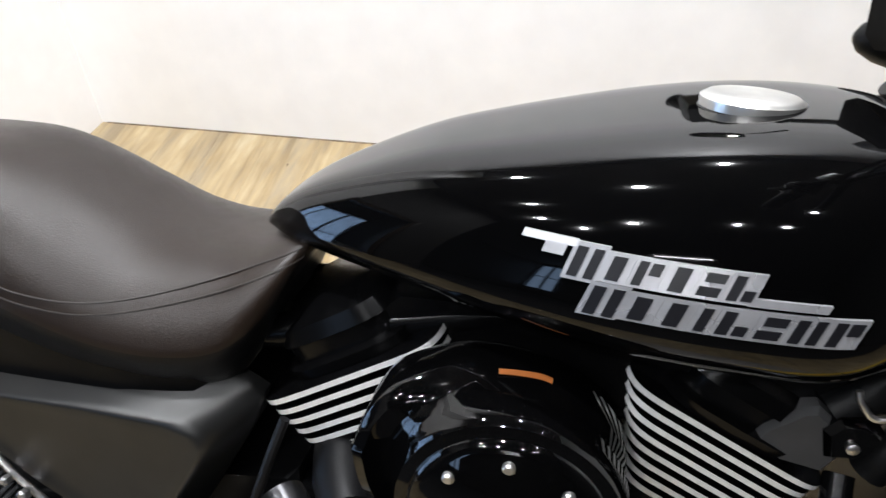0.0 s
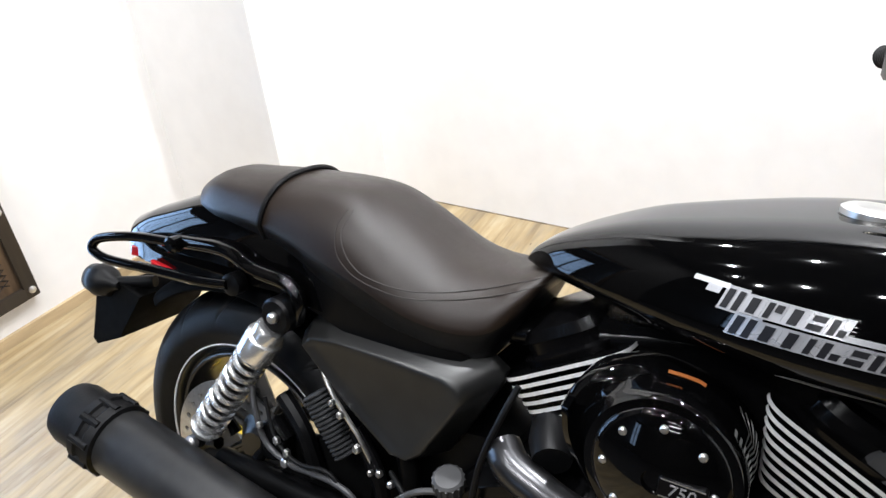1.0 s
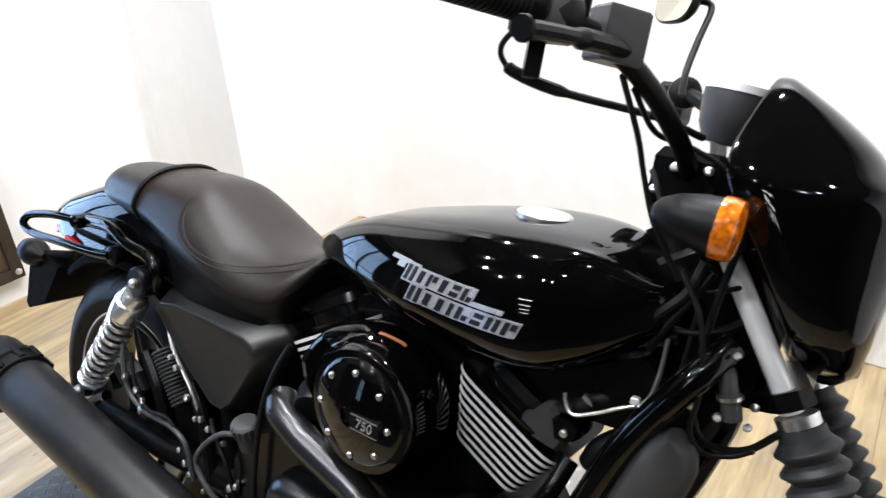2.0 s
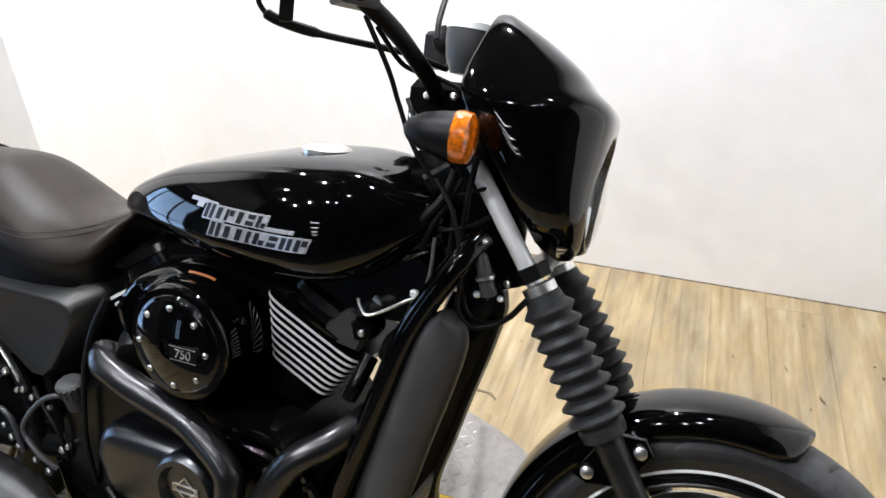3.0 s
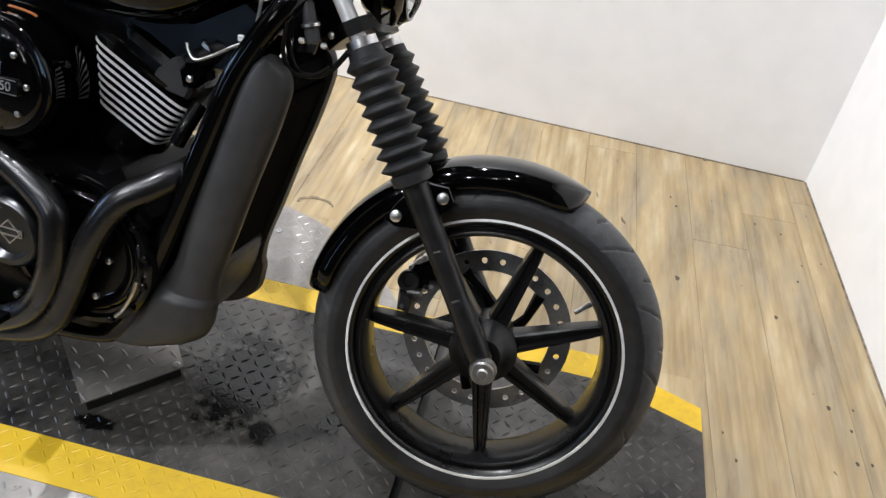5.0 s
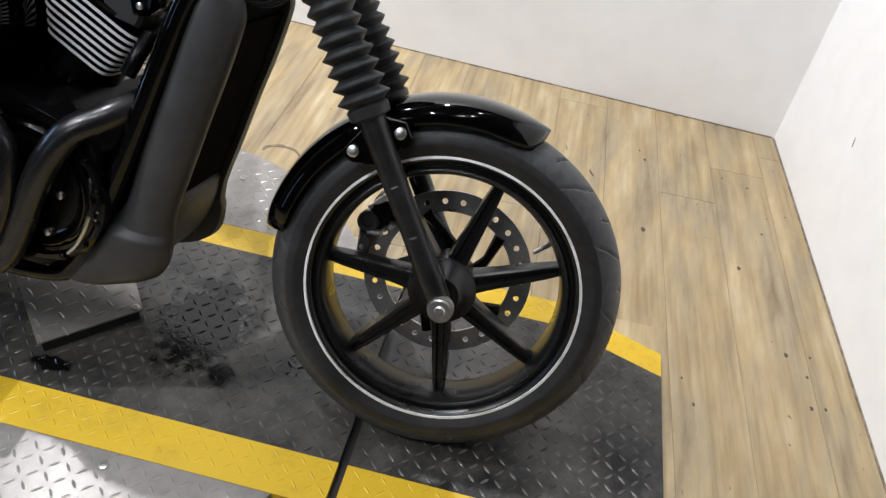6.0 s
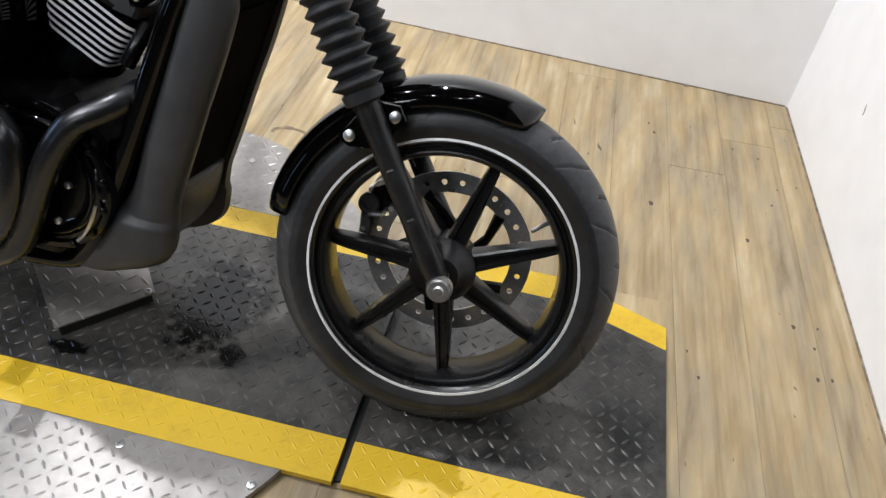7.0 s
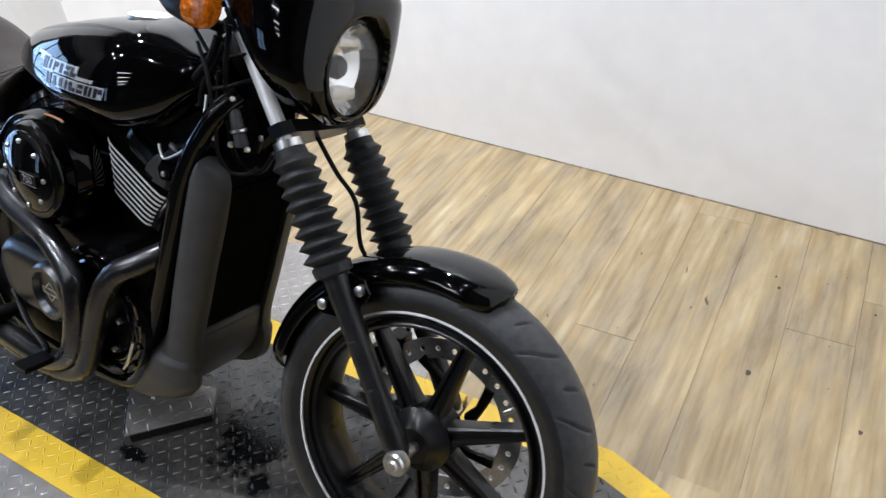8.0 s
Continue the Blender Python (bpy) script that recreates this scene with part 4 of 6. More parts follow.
for side in (-1, 1):
    a, b = Vector((-0.557, side * 0.325, 0.782)), Vector((-0.587, side * 0.43, 0.777))
    d = (b - a).normalized()
    L = (b - a).length
    prof = [(0, 0.012), (0, 0.0175)]
    for k in range(16):
        prof += [(L * (k + 0.2) / 16, 0.0165), (L * (k + 0.3) / 16, 0.015), (L * (k + 0.7) / 16, 0.015), (L * (k + 0.8) / 16, 0.0165)]
    prof += [(L, 0.018), (L + 0.004, 0.012)]
    fp("grip", Geo().lathe(prof, a, d, 20), RUBBER, "ribbed rubber grip", bar)
    g = Geo().tube([a - d * 0.066, a - d * 0.060, a - d * 0.04, a - d * 0.035, a - d * 0.006, a], [0.016, 0.025, 0.0265, 0.024, 0.024, 0.018], 20)
    fp("switch_housing", g, PLASTIC, "", bar)
    g = Geo().tube(spline([(-0.487, side * 0.215, 0.765), (-0.49, side * 0.26, 0.764), (-0.50, side * 0.33, 0.758), (-0.508, side * 0.385, 0.752), (-0.512, side * 0.412, 0.748)]), [0.009] * 8 + [0.010] * 8 + [0.0075] * 14 + [0.0085, 0.0115, 0.0105], 10)
    fp("lever", g, SATIN, "black hand lever", bar)
g = Geo().prism([(-0.592, 0.300), (-0.545, 0.292), (-0.545, 0.362), (-0.592, 0.370)], 0.738, 0.802, "xy", 0, 0.008)
fp("switch_box", g, PLASTIC, "square black switch housing", bar)
g = Geo().prism([(-0.575, -0.262), (-0.565, -0.262), (-0.545, -0.285), (-0.56, -0.29)], 0.724, 0.772, "xy", 0, 0.002)
fp("cable_bracket", g, SATIN, "", bar)
g = Geo().prism([(-0.572, -0.316), (-0.530, -0.322), (-0.522, -0.276), (-0.564, -0.270)], 0.757, 0.812, "xy", 0, 0.004)
fp("switch_box", g, CHIN_PLASTIC, "square grey-black switch housing", bar)
g = Geo().tube([(-0.522, -0.262, 0.775), (-0.522, -0.262, 0.806)], 0.004, 8)
fp("switch_pin", g, SATIN, "", bar)
g = Geo().prism([(-0.499, -0.262), (-0.470, -0.223), (-0.501, -0.197), (-0.528, -0.235)], 0.752, 0.804, "xy", 0, 0.003)
fp("brake_reservoir", g, CHIN_PLASTIC, "square black brake fluid reservoir", bar)
g = Geo().tube(spline([(-0.548, -0.29, 0.772), (-0.575, -0.285, 0.768), (-0.592, -0.28, 0.752), (-0.591, -0.275, 0.738), (-0.575, -0.267, 0.727), (-0.533, -0.237, 0.718), (-0.473, -0.129, 0.716), (-0.43, -0.07, 0.705)]), [0.003] * 28 + [0.0062] * 12 + [0.0042] * 17, 8)
fp("cable", g, RUBBER, "black control cable", bar)
for side in (-1, 1):
    if side > 0:
        g = Geo().tube(spline([(-0.51, 0.12, 0.765), (-0.516, 0.14, 0.80), (-0.519, 0.18, 0.85), (-0.521, 0.225, 0.898), (-0.527, 0.235, 0.913), (-0.545, 0.242, 0.918), (-0.562, 0.245, 0.925)]), 0.005, 10)
        stem = fp("mirror", g, SATIN, "round rear view mirror on a black stem", bar)
# bar clamp
g = Geo().box((-0.478, -0.07, 0.615), (-0.405, 0.07, 0.69), 0.012)
fp("bar_clamp", g, CORE, "", bar)
# bolts added for the small glints among the dark clutter
for x, y, z in ((-0.47, -0.072, 0.64), (-0.452, -0.073, 0.668), (-0.43, -0.073, 0.63), (-0.415, -0.073, 0.67)):
    fp("clamp_bolt", Geo().lathe([(0, 0.0055), (-0.006, 0.0055), (-0.008, 0.003), (-0.008, 0)], (x, y + 0.003, z), (0, 1, 0), 10), STEEL, "small bright bolt", bar)
for q in ([(-0.48, -0.20, 0.735), (-0.468, -0.13, 0.70), (-0.43, -0.10, 0.69), (-0.39, -0.09, 0.67), (-0.37, -0.08, 0.62)], [(-0.49, -0.215, 0.745), (-0.475, -0.165, 0.69), (-0.466, -0.14, 0.65), (-0.445, -0.13, 0.60), (-0.41, -0.12, 0.55)],
          [(-0.47, -0.10, 0.66), (-0.44, -0.12, 0.62), (-0.405, -0.125, 0.60), (-0.385, -0.11, 0.56)]):
    fp("cable", Geo().tube(spline(q), 0.0032, 8), RUBBER, "black control cable", bar)
q = look((-0.578, 0.238, 0.922), (-1.1, -0.35, 0.95))
shape = [(0.05 * math.copysign(abs(math.cos(a)) ** 0.7, math.cos(a)), 0.042 * math.copysign(abs(math.sin(a)) ** 0.7, math.sin(a))) for a in (2 * math.pi * k / 40 for k in range(40))]
rings = []
for z, k in ((0.022, 0.45), (0.018, 0.75), (0.008, 0.97), (0.0, 1.0), (-0.003, 0.98), (-0.003, 0.93)):
    rings.append([(x * k, y * k, z) for x, y in shape])
part("mirror_head", Geo().loft(rings).moved(q), SATIN, bar, "rounded black mirror head")
part("mirror_glass", Geo().prism([(x * 0.93, y * 0.93) for x, y in shape], -0.0045, -0.0032).moved(q), MIRROR, bar, "mirror glass")

# --- rear wheel
wheel("rear_wheel", (-0.70, 0, 0.288), 0.288, 0.068, 0.197, 7, 10, None, True, -0.088, 0.145)

# --- swing arm, shocks
for side in (-1, 1):
    g = Geo().tube([(-0.72, side * 0.105, 0.288), (-0.5, side * 0.11, 0.30), (-0.27, side * 0.09, 0.31)], [0.022, 0.025, 0.028], 14)
    bp("swingarm", g, SATIN, "black swing arm")
    a, b = Vector((-0.748, side * 0.128, 0.334)), Vector((-0.562, side * 0.119, 0.610))
    d = (b - a).normalized()
    L = (b - a).length
    g = Geo().lathe([(-0.012, 0.0), (-0.01, 0.014), (0.02, 0.014), (0.03, 0.008), (0.06, 0.009), (0.062, 0.0165), (L - 0.08, 0.0165)], a, d, 20)
    sh = bp("shock_absorber", g, SATIN, "chrome coil-over rear shock")
    s, u = d.cross(Vector((0, 1, 0))).normalized(), None
    u = s.cross(d)
    coil = []
    for k in range(10 * 20 + 1):
        t = k / (10 * 20)
        ang = t * 10 * 2 * math.pi
        coil.append(a + d * (0.045 + (L - 0.135) * t) + 0.0245 * (math.cos(ang) * s + math.sin(ang) * u))
    bp("spring", Geo().tube(coil, 0.0045, 8), SPRING, "chrome coil spring", sh)
    g = Geo().lathe([(0.026, 0.008), (0.03, 0.027), (0.04, 0.029), (0.043, 0.02)], a, d, 28)
    bp("spring_seat", g, SPRING, "", sh)
    g = Geo().lathe([(L - 0.092, 0.018), (L - 0.090, 0.0305), (L - 0.055, 0.0305), (L - 0.052, 0.029), (L - 0.050, 0.025), (L - 0.036, 0.024), (L - 0.03, 0.02)], a, d, 28)
    bp("shock_cover", g, SPRING, "chrome upper shock cover", sh)
    for p, r in ((a, 0.012), (b, 0.0085)):
        g = Geo().lathe([(side * 0.012, r), (side * 0.02, r), (side * 0.024, r * 0.6), (side * 0.024, 0)], p, (0, 1, 0), 20)
        bp("shock_bolt", g, STEEL, "bright mounting bolt", sh)
    g = Geo().lathe([(-side * 0.02, 0.028), (side * 0.010, 0.028), (side * 0.014, 0.024), (side * 0.014, 0.008)], b, (0, 1, 0), 28)
    bp("shock_mount", g, SATIN, "", sh)

# --- rear fender and tail
rings = []
SEC = [(-0.99, 0.652, 0.05, 0.60), (-0.97, 0.667, 0.066, 0.60), (-0.914, 0.692, 0.078, 0.60), (-0.842, 0.719, 0.084, 0.605), (-0.79, 0.737, 0.088, 0.61), (-0.70, 0.75, 0.092, 0.62), (-0.60, 0.745, 0.095, 0.63), (-0.5, 0.72, 0.095, 0.62)]
for x, zt, w, zb in SEC:
    ring = []
    for k in range(21):
        s = -1 + 2 * k / 20
        a = s * math.pi / 2
        y = w * math.copysign(abs(math.sin(a)) ** 0.7, a)
        ring.append((x, y, zb + (zt - zb) * max(0, math.cos(a)) ** 0.55))
    rings.append(ring)
bp("tail_cover", Geo().loft(rings, True, True), GLOSS, "glossy black tail cover", angle=50)
rings = []
for k in range(33):
    a = radians(55 + 75 * k / 32)
    ring = []
    for i in range(13):
        s = -1 + 2 * i / 12
        r = 0.335 - 0.03 * abs(s) ** 2.5
        ring.append((-0.70 + r * math.cos(a), 0.082 * math.sin(s * math.pi / 2), 0.288 + r * math.sin(a)))
    ring += [(x, y * 0.95, z - 0.004) for x, y, z in ring[::-1]]
    rings.append(ring)
bp("rear_fender", Geo().loft(rings), CORE, "black inner rear fender", angle=50)
g = Geo().prism([(-0.962, 0.618), (-0.925, 0.622), (-0.92, 0.60), (-0.966, 0.597)], -0.072, 0.072, "xz", 0, 0.006)
bp("tail_light", g, REDLENS, "small red tail light lens")
for side in (-1, 1):
    g = Geo().prism([(-0.885, 0.612), (-0.835, 0.606), (-0.84, 0.592), (-0.88, 0.594)], side * 0.082, side * 0.092, "xz", 0, 0.002)
    bp("reflector", g, REDLENS, "small red side reflector")
    q = [(-0.67, side * 0.118, 0.63), (-0.73, side * 0.12, 0.622), (-0.845, side * 0.12, 0.614), (-0.955, side * 0.12, 0.606), (-1.0, side * 0.118, 0.612), (-1.002, side * 0.114, 0.626), (-0.975, side * 0.11, 0.640), (-0.895, side * 0.105, 0.656), (-0.80, side * 0.10, 0.664)]
    bp("grab_rail", Geo().tube(spline(q), 0.0085, 12), GLOSS, "black tubular rail beside the seat")
    g = Geo().lathe([(0, 0.018), (side * 0.02, 0.018), (side * 0.022, 0.012)], (-0.665, side * 0.098, 0.63), (0, 1, 0), 20)
    bp("rail_mount", g, SATIN)
    bp("rail_mount", Geo().lathe([(0, 0.014), (side * 0.03, 0.014), (side * 0.034, 0.009)], (-0.80, side * 0.085, 0.664), (0, 1, 0), 20), GLOSS)
    g = Geo().tube(spline([(-0.545, side * 0.105, 0.60), (-0.535, side * 0.108, 0.635), (-0.56, side * 0.108, 0.657), (-0.625, side * 0.106, 0.662), (-0.688, side * 0.102, 0.678), (-0.80, side * 0.09, 0.664)]), 0.0125, 12)
    bp("fender_strut", g, GLOSS, "black fender strut")
    g = Geo().lathe([(-0.034, 0.0), (-0.032, 0.012), (-0.018, 0.026), (0.0, 0.031), (0.02, 0.027), (0.034, 0.014), (0.05, 0.008)], (-1.035, side * 0.085, 0.538), (0.9, 0, 0.02), 28)
    rs = bp("rear_signal", g, PLASTIC, "black bullet rear turn signal")
    g = Geo().lathe([(-0.036, 0.0), (-0.035, 0.014), (-0.022, 0.0265), (-0.018, 0.026)], (-1.036, side * 0.085, 0.538), (0.9, 0, 0.02), 28)
    bp("lens", g, HOSE, "pale smoked lens", rs)
    g = Geo().tube([(-1.0, side * 0.08, 0.54), (-0.93, side * 0.05, 0.55)], 0.011, 12)
    bp("stalk", g, PLASTIC, "", rs)
g = Geo().prism([(-1.06, 0.50), (-0.985, 0.545), (-0.93, 0.53), (-1.0, 0.43), (-1.075, 0.395), (-1.085, 0.405)], -0.085, 0.085, "xz", 0, 0.003)
bp("plate_bracket", g, CORE, "black number plate bracket")

# --- seat
SEAT = [  # x of the top, top, half width, x of the bottom, bottom
    (-0.815, 0.735, 0.035, -0.80, 0.715), (-0.80, 0.755, 0.062, -0.78, 0.70), (-0.755, 0.780, 0.085, -0.73, 0.69), (-0.70, 0.787, 0.097, -0.665, 0.69), (-0.64, 0.793, 0.106, -0.60, 0.685),
    (-0.58, 0.797, 0.113, -0.545, 0.668), (-0.52, 0.800, 0.12, -0.505, 0.645), (-0.465, 0.797, 0.126, -0.465, 0.63), (-0.42, 0.780, 0.13, -0.42, 0.622), (-0.375, 0.757, 0.132, -0.38, 0.616),
    (-0.33, 0.736, 0.131, -0.34, 0.612), (-0.285, 0.727, 0.128, -0.297, 0.611), (-0.24, 0.730, 0.121, -0.258, 0.613), (-0.205, 0.742, 0.110, -0.236, 0.622), (-0.180, 0.753, 0.088, -0.216, 0.650), (-0.165, 0.756, 0.058, -0.197, 0.70)]


def seat_ring(xt, zt, w, xb, zb, grow=0.0):
    ring = []
    for k in range(41):
        s = -1 + 2 * k / 40
        a = s * math.pi / 2
        c = max(0.0, math.cos(a))
        h = c ** 0.72
        y = w * math.copysign(abs(math.sin(a)) ** 0.8, a) * (1 - 0.06 * (1 - h))
        y *= 1 - 0.26 * max(0.0, (0.42 - h) / 0.42)
        z = zb + (zt - zb) * h
        # the sides bulge over a straight skirt
        x = xt + (xb - xt) * (1 - h)
        ring.append((x, y * (1 + grow), z + grow * 0.05))
    return ring


fine = []
P = [Vector(s[:3]) for s in SEAT]
A = spline(P, 5)
Bs = spline([Vector((s[3], s[4], 0)) for s in SEAT], 5)
rows = [(a.x, a.y, a.z, b.x, b.y) for a, b in zip(A, Bs)]
g = Geo().loft([seat_ring(*r) for r in rows])
# black lower sides put the shade under the padding into the colour
for f in range((len(rows) - 1) * 41):
    k = f % 41 + 0.5
    if k > 40 or max(0.0, math.cos((-1 + 2 * k / 40) * math.pi / 2)) ** 0.72 < 0.42:
        g.mi[f] = 1
seat = bp("seat", g, [VINYL, PLASTIC], "dark padded vinyl solo seat with stitched panel", angle=60)
rings = []
for x, w, z0, z1 in ((-0.60, 0.07, 0.645, 0.70), (-0.54, 0.092, 0.618, 0.70), (-0.46, 0.104, 0.604, 0.68), (-0.34, 0.106, 0.602, 0.67), (-0.27, 0.098, 0.604, 0.67), (-0.235, 0.075, 0.62, 0.68)):
    rings.append([(x, -w * 0.97, z0), (x, -w, z1), (x, w, z1), (x, w * 0.97, z0)])
bp("seat_pan", Geo().loft(rings), SATIN, "black seat pan", seat)
# piping between the saddle and its rear pad
k0 = 18
PIPE = []
for k in range(41):
    lift = max(0.0, math.cos((-1 + 2 * k / 40) * math.pi / 2)) ** 0.72
    at = k0 + 4.5 * lift
    i = int(at)
    r = [a + (b - a) * (at - i) for a, b in zip(rows[i], rows[i + 1])]
    PIPE.append(seat_ring(*r, 0.02)[k])
pipe = [Vector(p) + Vector((0, 0, 0.002)) for p in PIPE]
g = Geo().tube(pipe, 0.0045, 8)
bp("piping", g, RUBBER, "black piping", seat)
# stitched lines round the dished middle
cand = []
for ra, rb in zip(rows, rows[1:]):
    for q in range(4):
        rr_ = [u + (v - u) * q / 4 for u, v in zip(ra, rb)]
        ring = seat_ring(*rr_)[:21]
        for p0, p1 in zip(ring, ring[1:]):
            for w in range(5):
                cand.append([u + (v - u) * w / 5 for u, v in zip(p0, p1)])
cand = np.array(cand)
for off in (0.0, 0.0085):
    line = spline([(-0.462 - off, 0.778, 0), (-0.466 - off, 0.758, 0), (-0.456 - off, 0.735 - off, 0), (-0.436 - off * 0.7, 0.716 - off, 0), (-0.405, 0.704 - off, 0), (-0.34, 0.698 - off, 0), (-0.26, 0.712 - off, 0), (-0.2, 0.733 - off, 0), (-0.178, 0.742 - off, 0)], 6)
    got = [Vector(cand[int(np.argmin((cand[:, 0] - p.x) ** 2 + (cand[:, 2] - p.y) ** 2))]) for p in line]
    for _ in range(3):
        got = got[:1] + [(a + b * 2 + c) / 4 for a, b, c in zip(got, got[1:], got[2:])] + got[-1:]
    bp("stitching", Geo().tube([p + Vector((0, -0.0003, 0.0002)) for p in got], 0.0009, 5), THREAD, "stitched seam", seat)

# --- tank
TT = [(-0.222, 0.752), (-0.21, 0.766), (-0.18, 0.787), (-0.13, 0.811), (-0.08, 0.830), (-0.03, 0.8426), (0.03, 0.8556), (0.09, 0.8670), (0.15, 0.8745), (0.21, 0.8765), (0.26, 0.8715), (0.31, 0.852), (0.345, 0.84), (0.36, 0.825)]
TB = [(-0.222, 0.742), (-0.18, 0.738), (-0.13, 0.734), (-0.05, 0.724), (0.05, 0.712), (0.15, 0.706), (0.22, 0.708), (0.28, 0.735), (0.33, 0.775), (0.36, 0.80)]
TW = [(-0.222, 0.0183), (-0.20, 0.0403), (-0.17, 0.0605), (-0.12, 0.0854), (-0.06, 0.1087), (0.0, 0.1271), (0.07, 0.1424), (0.15, 0.1496), (0.22, 0.1438), (0.27, 0.1195), (0.32, 0.0891), (0.35, 0.0608), (0.36, 0.04)]


def tank_at(x, a):
    zt, zb, w = curve_at(TT, x), curve_at(TB, x), curve_at(TW, x)
    zm = zb + (zt - zb) * 0.355
    s, c = math.sin(a), math.cos(a)
    y = w * math.copysign(abs(c) ** (0.423 if s > 0 else 0.6), c)
    z = zm + (zt - zm) * s ** 1.284 if s > 0 else zm - (zm - zb) * abs(s) ** 0.85
    return Vector((x, y, z))


rings = []
for i in range(141):
    x = -0.222 + 0.582 * i / 140
    rings.append([tank_at(x, 2 * math.pi * k / 128) for k in range(128)])
tank = bp("fuel_tank", Geo().loft(rings), GLOSS, "glossy black teardrop fuel tank", angle=60)
g = Geo().lathe([(-0.02, 0.034), (0.002, 0.0365), (0.0055, 0.0365), (0.007, 0.034), (0.0085, 0.032), (0.0095, 0.02), (0.010, 0.0)], (0.153, -0.004, 0.872), (0.02, 0.05, 1), 48)
cap = bp("fuel_cap", g, CAPSILVER, "satin silver round fuel cap", tank)
g = Geo().lathe([(-0.006, 0.034), (0.0, 0.0375), (0.002, 0.035)], (0.153, -0.004, 0.870), (0.02, 0.05, 1), 48)
bp("cap_ring", g, GLOSS, "", cap)


# emblem of plain blocks on the tank's flank
def flank(x, z, side, lift):
    lo, hi = math.pi, math.pi / 2
    for _ in range(40):
        mid = (lo + hi) / 2
        if tank_at(x, mid).z < z:
            lo = mid
        else:
            hi = mid
    p = tank_at(x, (lo + hi) / 2)
    return Vector((p.x, side * (abs(p.y) + lift), p.z))


def emblem_block(g, x0, x1, z0, z1, dz, skew, side, lift, thick):
    """A leaning block that follows the tank; dz: fall per metre ahead."""
    V = []
    for l in (lift, lift + thick):
        for x, z in ((x0, z0), (x1, z0), (x1, z1), (x0, z1)):
            xx = x + (z - z0) * skew
            V.append(flank(xx, z - dz * (xx - 0.015), side, l))
    g.add(V, [(0, 1, 2, 3), (4, 5, 6, 7), (0, 1, 5, 4), (1, 2, 6, 5), (2, 3, 7, 6), (3, 0, 4, 7)])


CELLS = [[(0.12, 0.10, 0.42, 0.90), (0.60, 0.10, 0.88, 0.90)], [(0.12, 0.12, 0.86, 0.42), (0.20, 0.58, 0.88, 0.88)],
         [(0.12, 0.10, 0.42, 0.90), (0.52, 0.48, 0.88, 0.88)], [(0.26, 0.10, 0.72, 0.90)], [(0.12, 0.10, 0.44, 0.90), (0.54, 0.12, 0.88, 0.46)]]
ROWS = [(0.034, 0.150, 0.7885, 0.8075, (0.0, 1.15, 2.1, 3.1, 4.1, 5.0, 6.0), (0, 3, 2, 3, 1, 4)),
        (0.046, 0.212, 0.7660, 0.7855, (0.0, 1.25, 2.3, 3.3, 3.95, 5.05, 6.0, 7.05, 8.1), (0, 3, 3, 3, 4, 1, 0, 2))]
for side in (-1, 1):
    for a, b, z0, z1, cuts, kinds in ROWS:
        unit = (b - a) / cuts[-1]
        for k, kind in enumerate(kinds):
            big = 0.0025 if k == 0 else 0.0
            x0, x1 = a + unit * cuts[k] - 0.0006, a + unit * cuts[k + 1] - 0.0008
            lo, hi = z0 - big, z1 + big
            g = Geo()
            for q in range(3):
                emblem_block(g, x0 + (x1 - x0) * q / 3, x0 + (x1 - x0) * (q + 1) / 3, lo, hi, 0.0, 0.35, side, -0.001, 0.003)
            letter = bp("emblem_block", g, SILVER, "silver emblem block" if k == 0 else "", tank)
            for u0, v0, u1, v1 in CELLS[kind]:
                g2 = Geo()
                w = x1 - x0
                emblem_block(g2, x0 + w * u0 + (hi - lo) * v0 * 0.35, x0 + w * u1 + (hi - lo) * v0 * 0.35, lo + (hi - lo) * v0, lo + (hi - lo) * v1, 0.0, 0.35, side, 0.0015, 0.0011)
                bp("inlay", g2, EMBLEM, "", letter)
    for a, b, z0, z1 in ((0.006, 0.042, 0.8062, 0.8108), (0.020, 0.034, 0.7995, 0.8066), (0.146, 0.192, 0.7880, 0.7930)):
        g = Geo()
        for q in range(3):
            emblem_block(g, a + (b - a) * q / 3, a + (b - a) * (q + 1) / 3, z0, z1, 0.0, 0.35, side, -0.001, 0.003)
        bp("emblem_bar", g, SILVER, "", tank)

# --- frame
for side in (-1, 1):
    q = [(0.415, side * 0.05, 0.80), (0.393, side * 0.085, 0.765), (0.339, side * 0.098, 0.673), (0.302, side * 0.1, 0.575), (0.25, side * 0.1, 0.43), (0.205, side * 0.1, 0.31), (0.165, side * 0.1, 0.215), (0.10, side * 0.1, 0.175), (-0.1, side * 0.1, 0.165), (-0.28, side * 0.1, 0.19), (-0.33, side * 0.1, 0.30)]
    bp("frame_tube", Geo().tube(spline(q), 0.0165, 18), GLOSS, "black tubular frame")
    q = [(0.36, side * 0.04, 0.79), (0.2, side * 0.04, 0.735), (0.0, side * 0.04, 0.70), (-0.25, side * 0.05, 0.65), (-0.55, side * 0.08, 0.64)]
    bp("frame_tube", Geo().tube(spline(q), 0.016, 12), ENGINE)
    q = [(-0.33, side * 0.095, 0.30), (-0.36, side * 0.085, 0.45), (-0.43, side * 0.07, 0.57)]
    bp("frame_tube", Geo().tube(spline(q), 0.016, 12), SATIN)

